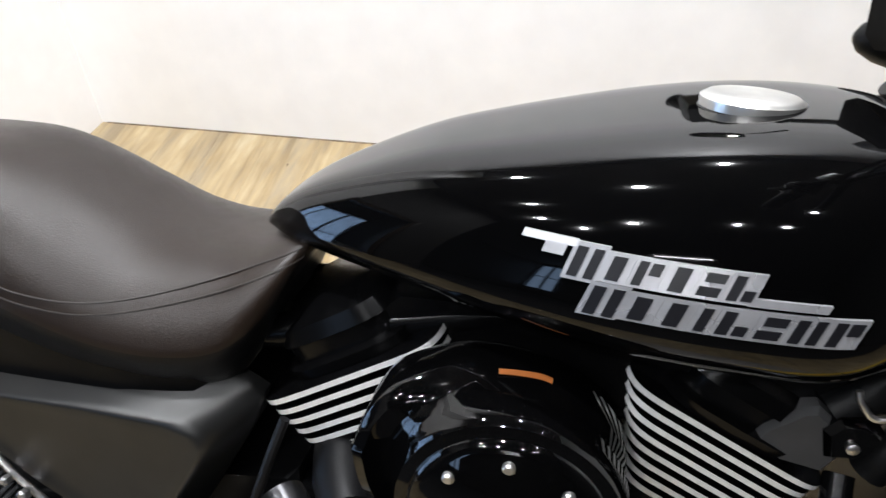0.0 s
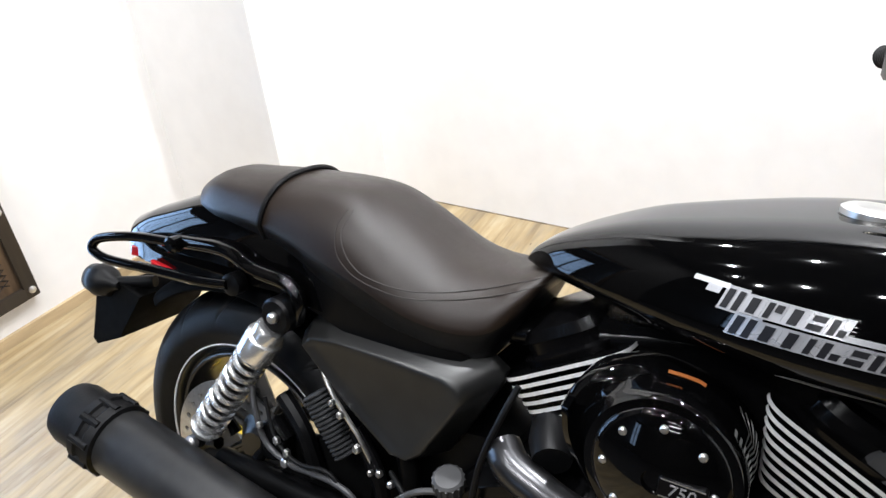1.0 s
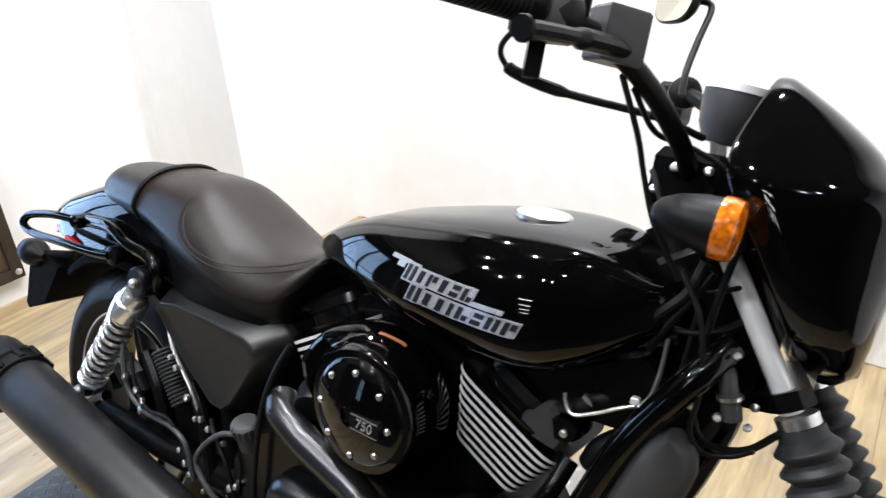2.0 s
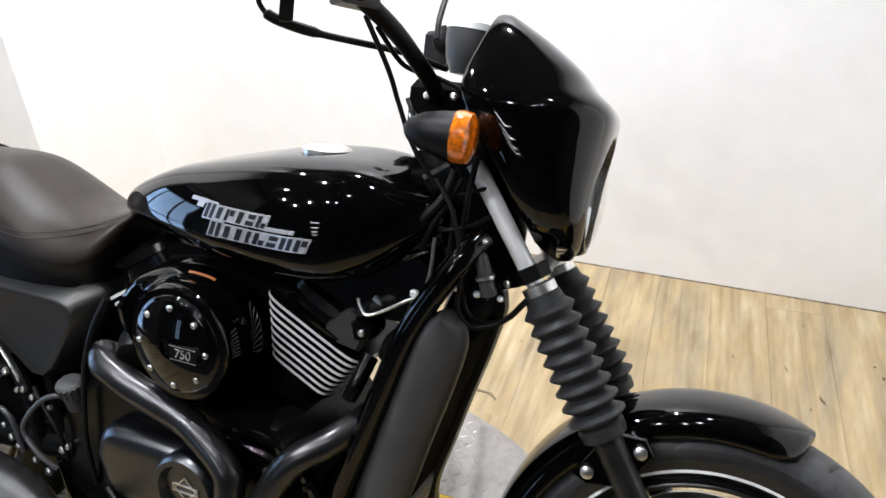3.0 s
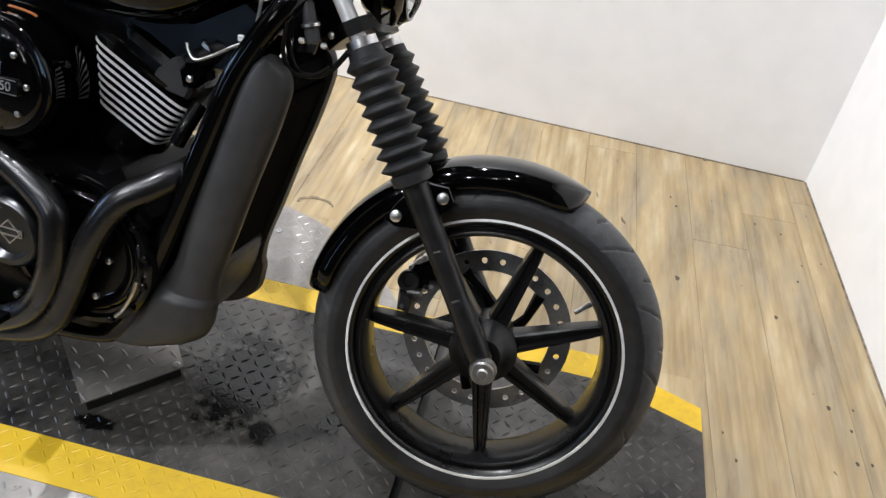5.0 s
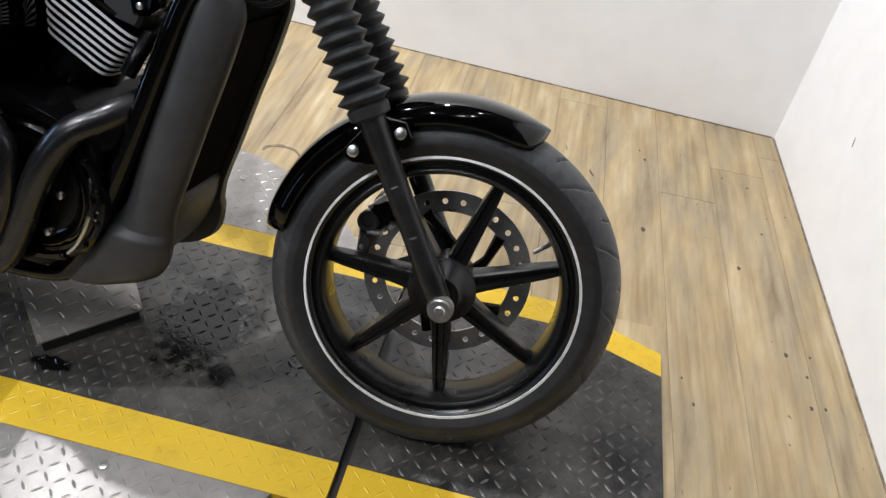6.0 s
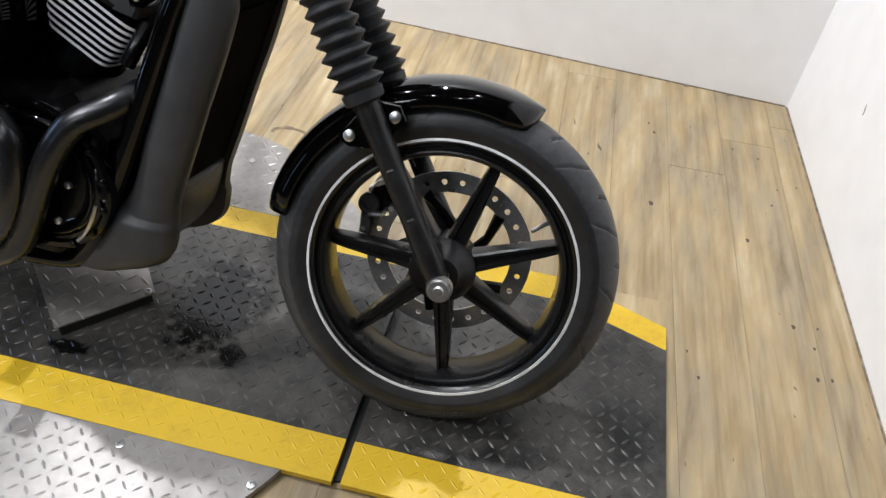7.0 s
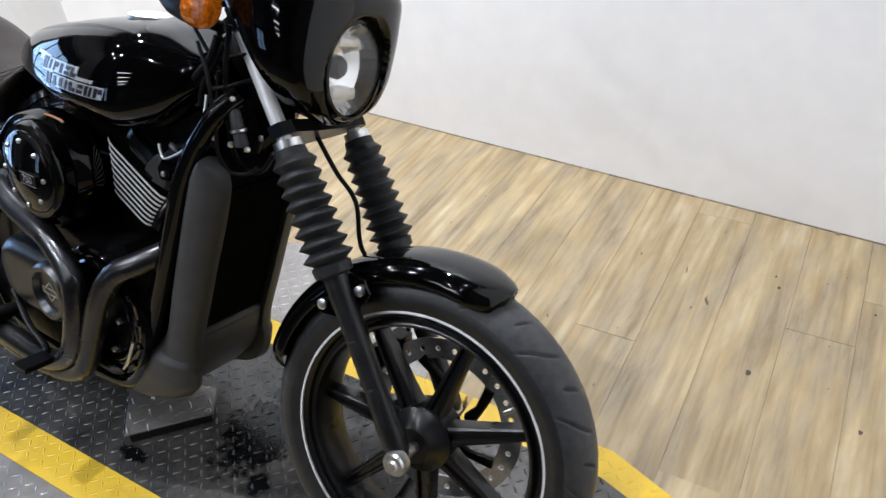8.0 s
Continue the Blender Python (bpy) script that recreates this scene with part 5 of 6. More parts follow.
# --- radiator and shroud
REAR = [(0.386, 0, 0.703), (0.373, 0, 0.69), (0.364, 0, 0.672), (0.357, 0, 0.655), (0.337, 0, 0.591), (0.316, 0, 0.52), (0.291, 0, 0.432), (0.270, 0, 0.352), (0.257, 0, 0.318), (0.246, 0, 0.304), (0.236, 0, 0.292), (0.203, 0, 0.239), (0.170, 0, 0.200), (0.150, 0, 0.183)]
FRONT = [(0.394, 0, 0.697), (0.408, 0, 0.686), (0.414, 0, 0.668), (0.413, 0, 0.645), (0.395, 0, 0.577), (0.372, 0, 0.505), (0.347, 0, 0.42), (0.324, 0, 0.345), (0.319, 0, 0.312), (0.319, 0, 0.298), (0.320, 0, 0.285), (0.312, 0, 0.240), (0.282, 0, 0.209), (0.225, 0, 0.186)]
for side in (-1, 1):
    rings = []
    for a, b in zip(spline(REAR, 8), spline(FRONT, 8)):
        flare = min(1.0, max(0.0, (0.306 - a.z) / 0.012))
        tuck = min(1.0, max(0.0, (0.25 - a.z) / 0.06))
        ring = []
        for u, y in ((-0.45, 0.086), (-0.10, 0.104), (0.0, 0.1085), (0.06, 0.1105), (0.2, 0.1120), (0.4, 0.1115), (0.6, 0.109), (0.8, 0.104), (0.92, 0.097), (1.0, 0.086), (0.97, 0.072), (0.3, 0.072)):
            p = a.lerp(b, u)
            ring.append((p.x, side * y * (1 + (0.10 * flare - 0.06 * tuck) * (1 - 0.5 * max(0.0, u))), p.z))
        rings.append(ring)
    bp("radiator_shroud", Geo().loft(rings), CHIN_PLASTIC, "grey-black plastic radiator shroud", angle=40)
g = Geo().prism([(0.35, 0.668), (0.372, 0.69), (0.398, 0.684), (0.403, 0.668), (0.304, 0.345), (0.25, 0.36)], -0.0725, 0.0725, "xz", 0, 0.004)
rad = bp("radiator", g, CORE, "black radiator with fine fins")
g = Geo()
for k in range(44):
    y = -0.066 + 0.132 * k / 43
    g.prism([(0.398, 0.648), (0.406, 0.648), (0.318, 0.362), (0.310, 0.362)], y - 0.0008, y + 0.0008, "xz")
tagged(bp("radiator_fin", g, CORE, "fine radiator fins", rad), kind="stuff")
rings = []
CHIN = [(0.296, 0.366), (0.314, 0.357), (0.320, 0.351), (0.320, 0.346), (0.317, 0.342), (0.319, 0.337), (0.314, 0.312), (0.308, 0.288), (0.300, 0.268), (0.284, 0.242), (0.258, 0.214), (0.225, 0.195), (0.17, 0.182)]
for cx, cz in CHIN:
    ring = []
    for k in range(25):
        v = -1 + 2 * k / 24
        ring.append((cx - 0.012 * abs(v) ** 4, 0.09 * v, cz))
    ring += [(x - 0.014, y * 0.98, z + 0.008) for x, y, z in ring[::-1]]
    rings.append(ring)
bp("chin_fairing", Geo().loft(rings), CHIN_PLASTIC, "grey-black chin fairing below the radiator", angle=50)

# --- engine
g = Geo().prism([(-0.24, 0.46), (-0.16, 0.50), (0.0, 0.50), (0.16, 0.49), (0.215, 0.42), (0.2, 0.27), (0.12, 0.19), (-0.2, 0.185), (-0.3, 0.25), (-0.31, 0.38)], -0.125, 0.125, "xz", 0, 0.02)
eng = bp("crankcase", g, ENGINE, "black engine crankcase")
# clutch cover with round badge
LOZ = spline([(x, z, 0) for x, z in [(-0.185, 0.37), (-0.172, 0.408), (-0.14, 0.426), (-0.06, 0.430), (0.015, 0.424), (0.05, 0.395), (0.056, 0.355), (0.035, 0.316), (-0.02, 0.298), (-0.10, 0.293), (-0.16, 0.315), (-0.185, 0.37)]], 5)[:-1]
rings = []
for y, k in ((-0.12, 1.0), (-0.140, 1.0), (-0.149, 0.975), (-0.158, 0.925), (-0.165, 0.85), (-0.168, 0.76), (-0.1685, 0.5)):
    rings.append([(-0.062 + (p.x + 0.062) * k, y, 0.362 + (p.y - 0.362) * k) for p in LOZ])
g = Geo().loft(rings)
bp("clutch_cover", g, COVER, "black clutch cover", eng)
g = Geo().lathe([(0.02, 0.062), (-0.004, 0.059), (-0.013, 0.056), (-0.016, 0.052), (-0.016, 0.044), (-0.005, 0.038), (-0.005, 0.0)], (0.012, -0.164, 0.367), (0, 1, 0), 48)
bp("cover_cap", g, COVER, "round cover cap with a small badge", eng)
g = Geo().lathe([(0, 0.021), (-0.002, 0.021), (-0.002, 0.0185), (0, 0.0185)], (0.012, -0.169, 0.367), (0, 1, 0), 4, True)
for x0, x1, z0, z1 in ((-0.012, 0.036, 0.3605, 0.3622), (-0.012, 0.036, 0.3718, 0.3735), (-0.012, -0.0104, 0.3623, 0.3717), (0.0344, 0.036, 0.3623, 0.3717)):
    g.box((x0, -0.1715, z0), (x1, -0.169, z1))
bp("cap_badge", g, STEEL, "small silver shield badge", eng)
for k in range(10):
    a = 2 * math.pi * k / 10
    g = Geo().lathe([(0, 0.006), (-0.006, 0.006), (-0.007, 0.004)], (0.02 + 0.135 * math.cos(a), -0.125, 0.34 + 0.12 * math.sin(a)), (0, 1, 0), 10)
    bp("case_bolt", g, STEEL, "", eng)


g = Geo().lathe([(0.01, 0.128), (-0.006, 0.128), (-0.010, 0.124), (-0.010, 0.116), (-0.003, 0.112), (-0.003, 0.106), (-0.009, 0.103), (-0.012, 0.098), (-0.011, 0.09), (-0.002, 0.08), (-0.002, 0.0)], (0.103, -0.122, 0.343), (0, 1, 0), 72)
sc = bp("stator_cover", g, GLOSS, "round glossy black engine cover", eng)
for a_ in (-62, -38, -14, 10, 34):
    x_, z_ = 0.103 + 0.120 * math.cos(radians(a_)), 0.343 + 0.120 * math.sin(radians(a_))
    bp("cover_bolt", Geo().lathe([(-0.008, 0.0065), (-0.014, 0.0065), (-0.016, 0.0045), (-0.016, 0)], (x_, -0.122, z_), (0, 1, 0), 12), ENGINE, "", sc)
# steel arc standing in for a highlight along the cover's ring
g = Geo().tube(spline([(0.175, -0.142, 0.252), (0.192, -0.145, 0.272), (0.206, -0.145, 0.30), (0.213, -0.142, 0.325)]), 0.003, 8)
bp("hose_clamp", g, STEEL, "thin bright arc for the highlight on the cover", sc)
for q, r in (([(0.195, -0.10, 0.395), (0.205, -0.12, 0.37), (0.212, -0.125, 0.345), (0.205, -0.12, 0.32)], 0.010), ([(0.262, -0.06, 0.60), (0.256, -0.085, 0.57), (0.245, -0.09, 0.545)], 0.012)):
    bp("coolant_hose", Geo().tube(spline(q), r, 14), ENGINE, "black coolant hose")


def cylinder(name, ox, oz, tilt, count, pitch, length, first):
    """A finned cylinder: its axis leans by tilt from upright, fins stacked along it; ox, oz: middle of the top fin."""
    ax = Vector((math.sin(tilt), 0, math.cos(tilt)))
    al = Vector((math.cos(tilt), 0, -math.sin(tilt)))
    o = Vector((ox, 0, oz))
    g = Geo()
    rings = []
    for d in (0.02, -count * pitch - 0.05):
        rings.append([o + ax * d + al * (0.058 * math.cos(a)) + Vector((0, 0.062 * math.sin(a), 0)) for a in (2 * math.pi * k / 32 for k in range(32))])
    cyl = bp(name, g.loft(rings), ENGINE, "black finned engine cylinder", None)
    for k in range(count):
        hl = length / 2 - (0.0048 if tilt > 0 else 0.0030) * k
        slip = al * (0.0022 * k if tilt > 0 else 0.0)
        g = Geo()
        out = []
        for i in range(40):
            a = 2 * math.pi * i / 40
            c, s = math.cos(a), math.sin(a)
            out.append((hl * math.copysign(abs(c) ** 0.28, c), (0.078 if tilt > 0 else 0.088) * math.copysign(abs(s) ** 0.28, s)))
        lo, hi = -k * pitch, -k * pitch + pitch * 0.44
        V = [o + slip + ax * h + al * x + Vector((0, y, 0)) for h in (lo, hi) for x, y in out]
        g.add(V, [tuple(range(40))[::-1], tuple(range(40, 80))], 0)
        g.add(V, [(i, (i + 1) % 40, 40 + (i + 1) % 40, 40 + i) for i in range(40)], 1)
        bp("cooling_fin", g, [ENGINE, ALLOY], "cooling fin with machined bright edge" if k == 0 else "", cyl)
    # head above the fins
    rings = []
    for d, w_, y_ in ((0.006, 0.066, 0.074), (0.016, 0.068, 0.076), (0.018, 0.06, 0.066), (0.034, 0.06, 0.066), (0.036, 0.064, 0.07), (0.05, 0.06, 0.066), (0.062, 0.045, 0.045)):
        rings.append([o + ax * d + al * (w_ * math.copysign(abs(math.cos(a)) ** 0.5, math.cos(a))) + Vector((0, y_ * math.copysign(abs(math.sin(a)) ** 0.5, math.sin(a)), 0)) for a in (2 * math.pi * k / 32 for k in range(32))])
    bp("cylinder_head", Geo().loft(rings), ENGINE, "", cyl)
    return cyl


cylinder("front_cylinder", 0.170, 0.627, radians(27), 8, 0.0113, 0.182, 0)
cylinder("rear_cylinder", -0.135, 0.640, radians(-30), 9, 0.0118, 0.185, 0)

g = Geo().prism([(-0.16, 0.66), (-0.1, 0.71), (0.1, 0.712), (0.25, 0.715), (0.33, 0.76), (0.36, 0.74), (0.32, 0.66), (0.24, 0.655), (0.1, 0.62), (-0.05, 0.62)], -0.055, 0.07, "xz", 0, 0.008)
bp("intake_box", g, ENGINE, "black intake body under the tank")
g = Geo().prism([(-0.05, 0.63), (0.1, 0.63), (0.08, 0.47), (-0.02, 0.47)], -0.06, 0.08, "xz", 0, 0.008)
bp("intake_manifold", g, ENGINE, "black intake manifold")
g = Geo().prism([(0.352, 0.672), (0.365, 0.662), (0.292, 0.36), (0.24, 0.25), (0.205, 0.265), (0.265, 0.45), (0.31, 0.57)], -0.08, 0.08, "xz", 0, 0.006)
bp("fan_shroud", g, ENGINE, "black fan shroud behind the radiator")
for q, r in (([(0.31, -0.03, 0.70), (0.27, -0.05, 0.675), (0.245, -0.055, 0.655)], 0.017), ([(0.345, -0.03, 0.665), (0.30, -0.05, 0.63), (0.285, -0.05, 0.60)], 0.016)):
    bp("coolant_hose", Geo().tube(spline(q), r, 14), RUBBER, "black coolant hose")

# --- air cleaner
BACK = [(-0.105, 0.640, -0.160), (-0.094, 0.668, -0.145), (-0.073, 0.686, -0.135), (-0.03, 0.700, -0.115), (0.014, 0.697, -0.108), (0.045, 0.686, -0.105), (0.072, 0.665, -0.105), (0.093, 0.632, -0.105), (0.0975, 0.59, -0.105),
        (0.088, 0.553, -0.105), (0.062, 0.512, -0.108), (0.022, 0.488, -0.115), (-0.016, 0.485, -0.128), (-0.051, 0.517, -0.14), (-0.082, 0.566, -0.15), (-0.099, 0.603, -0.157)]
rim_pts = spline([(a, b, c) for a, b, c in BACK + BACK[:1]], 5)[:-1]
ac_pts = [(p.x, p.y) for p in rim_pts]
proud = [p.z + 0.105 for p in rim_pts]
cx, cz = 0.014, 0.606
rings = []
for y, k, lift in ((-0.078, 0.9, 0.0), (-0.085, 0.985, 0.3), (-0.09, 1.0, 0.5), (-0.104, 1.0, 1.0), (-0.109, 0.985, 1.0), (-0.124, 0.92, 0.75), (-0.132, 0.885, 0.5)):
    rings.append([(cx + (x - cx) * k, y + lift * d, cz + (z - cz) * k) for (x, z), d in zip(ac_pts, proud)])
# the outline turns into a round collar towards the cover
for y, k, r, lift in ((-0.142, 0.6, 0.094, 0.2), (-0.155, 0.85, 0.0885, 0.05), (-0.166, 1.0, 0.087, 0.0), (-0.172, 1.0, 0.083, 0.0), (-0.173, 1.0, 0.074, 0.0)):
    ring = []
    for (x, z), d in zip(ac_pts, proud):
        a = math.atan2(z - cz, x - cx)
        own = math.hypot(x - cx, z - cz) * 0.87
        R = own + (r - own) * k
        ring.append((cx + R * math.cos(a), y + lift * d, cz + R * math.sin(a)))
    rings.append(ring)
ac = bp("air_cleaner", Geo().loft(rings), GLOSS, "glossy black air cleaner housing", angle=45)
dome = lambda r: -0.1925 + 2.9 * r * r
g = Geo().lathe([(-0.165, 0.0755), (-0.170, 0.0755), (-0.1745, 0.0735), (dome(0.071), 0.071)] + [(dome(r), r) for r in (0.066, 0.06, 0.054, 0.048, 0.042, 0.036, 0.03, 0.024, 0.018, 0.014)] + [(-0.188, 0.0125), (-0.188, 0.0)], (cx, 0, cz), (0, 1, 0), 64)
face = bp("cover_disc", g, GLOSS, "round glossy black cover", ac)
for k in range(8):
    a = radians(45 * k)
    g = Geo().lathe([(-0.177, 0.0046), (-0.1845, 0.0046), (-0.186, 0.003), (-0.186, 0)], (cx + 0.058 * math.cos(a), 0, cz + 0.058 * math.sin(a)), (0, 1, 0), 12)
    bp("cover_bolt", g, STEEL, "bright cover bolt", ac)


def bevel_label(name, x0, x1, u0, u1, material, label):
    """A strip on the upper bevel of the housing."""
    top = sorted([p for p in ac_pts if p[1] > cz + 0.02], key=lambda p: p[0])
    lo, hi = [], []
    for k in range(13):
        x = x0 + (x1 - x0) * k / 12
        for (xa, za), (xb, zb) in zip(top, top[1:]):
            if xa <= x <= xb:
                z = za + (zb - za) * (x - xa) / (xb - xa)
        for u, out in ((u0, lo), (u1, hi)):
            k_, y_ = 0.985 - 0.065 * u, -0.109 - 0.015 * u + min(0.0, (x - 0.03) * 0.29) * (1 - 0.25 * u)
            out.append(Vector((cx + (x - cx) * k_, y_, cz + (z - cz) * k_)))
    n = Vector((0, -0.35, 0.94))
    rings = [[a, b, b + n * 0.0009, a + n * 0.0009] for a, b in zip(lo, hi)]
    return bp(name, Geo().loft(rings), material, label, ac)


bevel_label("caution_label", -0.004, 0.036, 0.1, 0.4, LABEL, "orange caution label")
def lettering(name, body, size, m, material, parent, label, depth=0.0006):
    cu = bpy.data.curves.new(name, "FONT")
    cu.body, cu.size, cu.extrude, cu.align_x, cu.align_y, cu.shear = body, size, depth, "CENTER", "CENTER", 0.12
    tmp = new(name, cu)
    bpy.context.view_layer.update()
    me = bpy.data.meshes.new_from_object(tmp.evaluated_get(bpy.context.evaluated_depsgraph_get()))
    bpy.data.objects.remove(tmp)
    me.materials.clear()
    me.materials.append(material)
    ob = new(name, me)
    ob.parent, ob.matrix_basis = parent, m
    return tagged(ob, label)


RIGHT_FACE = Matrix.Rotation(radians(90), 4, "X")
bp("badge_plate", Geo().prism([(0.018, 0.596), (0.021, 0.593), (0.064, 0.593), (0.067, 0.596), (0.067, 0.614), (0.064, 0.617), (0.021, 0.617), (0.018, 0.614)], -0.1795, -0.1935, "xz", 0, 0.001), SATIN, "raised black number badge", ac)
for z0 in (0.5945, 0.6145):
    bp("badge_edge", Geo().box((0.02, -0.1942, z0), (0.065, -0.193, z0 + 0.0012)), STEEL, "", ac)
lettering("cover_number", "750", 0.019, Matrix.Translation((0.0425, -0.1945, 0.605)) @ RIGHT_FACE, SILVER, ac, "silver number 750")
lettering("tyre_size", "100/80-17", 0.011, Matrix.Translation((0.075, -0.0500, -0.245)) @ RIGHT_FACE @ Matrix.Rotation(radians(197), 4, "Z"), HOSE, fwheel, "grey tyre size lettering", 0.0012)
# --- exhaust
q = [(-0.190, -0.118, 0.527), (-0.168, -0.136, 0.518), (-0.13, -0.145, 0.508), (-0.094, -0.149, 0.498), (-0.04, -0.153, 0.487), (0.008, -0.157, 0.476), (0.055, -0.163, 0.452), (0.083, -0.167, 0.43), (0.095, -0.170, 0.405), (0.089, -0.173, 0.33), (0.055, -0.17, 0.255), (0.0, -0.168, 0.21), (-0.08, -0.168, 0.192), (-0.28, -0.175, 0.21)]
pts = spline(q, 16)
ex = bp("exhaust_pipe", Geo().tube(pts, [0.0245 - 0.0025 * min(1.0, max(0.0, k / len(pts) - 0.12) / 0.35) for k in range(len(pts))], 22), EXHAUST, "black exhaust header pipe")
g = Geo().tube([(-0.142, -0.07, 0.552), (-0.130, -0.105, 0.548), (-0.120, -0.128, 0.540)], [0.03, 0.03, 0.024], 18)
bp("exhaust_flange", g, PLASTIC, "", ex)
q = [(0.262, -0.045, 0.507), (0.25, -0.09, 0.497), (0.228, -0.122, 0.482), (0.19, -0.146, 0.457), (0.157, -0.156, 0.408), (0.128, -0.159, 0.343), (0.102, -0.16, 0.275), (0.074, -0.16, 0.222), (0.03, -0.16, 0.192), (-0.03, -0.162, 0.178), (-0.1, -0.165, 0.175), (-0.28, -0.175, 0.205)]
bp("exhaust_pipe", Geo().tube(spline(q, 16), 0.021, 24), EXHAUST, "black exhaust header pipe")
MA, MB = Vector((-0.26, -0.18, 0.215)), Vector((-0.985, -0.203, 0.342))
d = (MB - MA).normalized()
L = (MB - MA).length
g = Geo().lathe([(-0.02, 0.03), (0.03, 0.035), (0.09, 0.055), (0.14, 0.0585), (L - 0.13, 0.0585), (L - 0.12, 0.055)], MA, d, 48)
muf = bp("muffler", g, MUFFLER, "matt black muffler")
g = Geo().lathe([(L - 0.125, 0.055), (L - 0.122, 0.064), (L - 0.105, 0.0655), (L - 0.10, 0.061), (L - 0.09, 0.061), (L - 0.087, 0.0655), (L - 0.072, 0.064), (L - 0.07, 0.058)], MA, d, 48)
bp("muffler_band", g, RUBBER, "ribbed clamp band", muf)
for k in range(10):
    a = 2 * math.pi * k / 10
    s = d.cross(Vector((0, 1, 0))).normalized()
    u = s.cross(d)
    p = MA + d * (L - 0.097) + 0.062 * (math.cos(a) * s + math.sin(a) * u)
    bp("band_lug", Geo().tube([p - d * 0.02, p + d * 0.02], 0.007, 8), RUBBER, "", muf)
g = Geo().lathe([(L - 0.075, 0.056), (L - 0.02, 0.056), (L - 0.004, 0.052), (L, 0.046), (L - 0.004, 0.04), (L - 0.06, 0.036)], MA, d, 48)
bp("muffler_tip", g, RUBBER, "black end cap", muf)

# --- side panel
OUT = [(-0.548, 0.575), (-0.53, 0.600), (-0.49, 0.612), (-0.30, 0.622), (-0.235, 0.624), (-0.212, 0.610), (-0.218, 0.585), (-0.24, 0.545), (-0.288, 0.462), (-0.33, 0.436), (-0.368, 0.438), (-0.45, 0.492)]
RDG = [(-0.52, 0.572), (-0.505, 0.588), (-0.465, 0.595), (-0.36, 0.596), (-0.285, 0.593), (-0.263, 0.585), (-0.256, 0.570), (-0.268, 0.545), (-0.312, 0.470), (-0.335, 0.450), (-0.362, 0.450), (-0.435, 0.500)]
for side in (-1, 1):
    rings = []
    for y, t in ((0.066, 0.0), (0.080, 0.0), (0.084, 0.06), (0.1150, 0.80), (0.1182, 0.88), (0.1202, 0.95), (0.1211, 1.02), (0.1213, 1.10), (0.1195, 1.45)):
        rings.append([(a[0] + (b[0] - a[0]) * t, side * y, a[1] + (b[1] - a[1]) * t) for a, b in zip(OUT, RDG)])
    bp("side_panel", Geo().loft(rings), DENIM, "satin grey-black side panel", angle=65)

# --- small parts on the right side
a, b = Vector((-0.497, -0.122, 0.503)), Vector((-0.435, -0.122, 0.42))
prof = [(0, 0.01)]
n = 15
L = (b - a).length
for k in range(n):
    prof += [(L * k / n, 0.0165), (L * (k + 0.3) / n, 0.0205), (L * (k + 0.6) / n, 0.0205), (L * (k + 0.9) / n, 0.0165)]
bp("ribbed_boot", Geo().lathe(prof + [(L, 0.01)], a, b - a, 24), GAITER, "ribbed black rubber boot", angle=20)
peg = bp("foot_peg", Geo().tube([(-0.2, -0.13, 0.24), (-0.2, -0.16, 0.24), (-0.2, -0.26, 0.245)], [0.012, 0.017, 0.016], 14), RUBBER, "ribbed rubber foot peg")
g = Geo().tube(spline([(-0.17, -0.15, 0.30), (-0.09, -0.17, 0.255), (-0.03, -0.175, 0.23), (0.0, -0.20, 0.225)]), 0.007, 10).box((-0.02, -0.245, 0.222), (0.02, -0.185, 0.234), 0.003)
bp("brake_pedal", g, SATIN, "black rear brake pedal")
horn = bp("spark_cover", Geo().prism([(0.188, 0.628), (0.196, 0.642), (0.222, 0.664), (0.232, 0.666), (0.252, 0.65), (0.254, 0.62), (0.246, 0.606), (0.212, 0.612)], -0.03, -0.072, "xz", 0, 0.006), CHIN_PLASTIC, "dark grey cylinder head cover")
bp("cover_lug", Geo().prism([(0.236, 0.65), (0.246, 0.662), (0.262, 0.664), (0.278, 0.654), (0.276, 0.64), (0.264, 0.628), (0.242, 0.626)], -0.04, -0.079, "xz", 0, 0.006), GLOSS, "black lug", horn)
bp("cover_bolt", Geo().lathe([(-0.077, 0.005), (-0.082, 0.005), (-0.083, 0.0035), (-0.083, 0)], (0.257, 0, 0.642), (0, 1, 0), 12), STEEL, "", horn)
q = [(0.250, -0.078, 0.692), (0.254, -0.08, 0.682), (0.266, -0.082, 0.672), (0.290, -0.08, 0.682), (0.316, -0.078, 0.698), (0.344, -0.075, 0.716), (0.352, -0.07, 0.745), (0.352, -0.06, 0.79)]
wire = bp("wire_loop", Geo().tube(spline(q), 0.0026, 8), STEEL, "thin metal line under the tank")
for p in ((0.335, -0.08, 0.716), (0.345, -0.083, 0.711)):
    bp("clip", Geo().box(tuple(c - 0.0042 for c in p), tuple(c + 0.0042 for c in p), 0.001), ALLOY, "pale clip", wire)
bp("fitting", Geo().prism([(0.270, 0.693), (0.274, 0.699), (0.284, 0.692), (0.286, 0.686), (0.278, 0.688)], -0.07, -0.076, "xz", 0, 0.0015), STEEL, "small bright fitting")
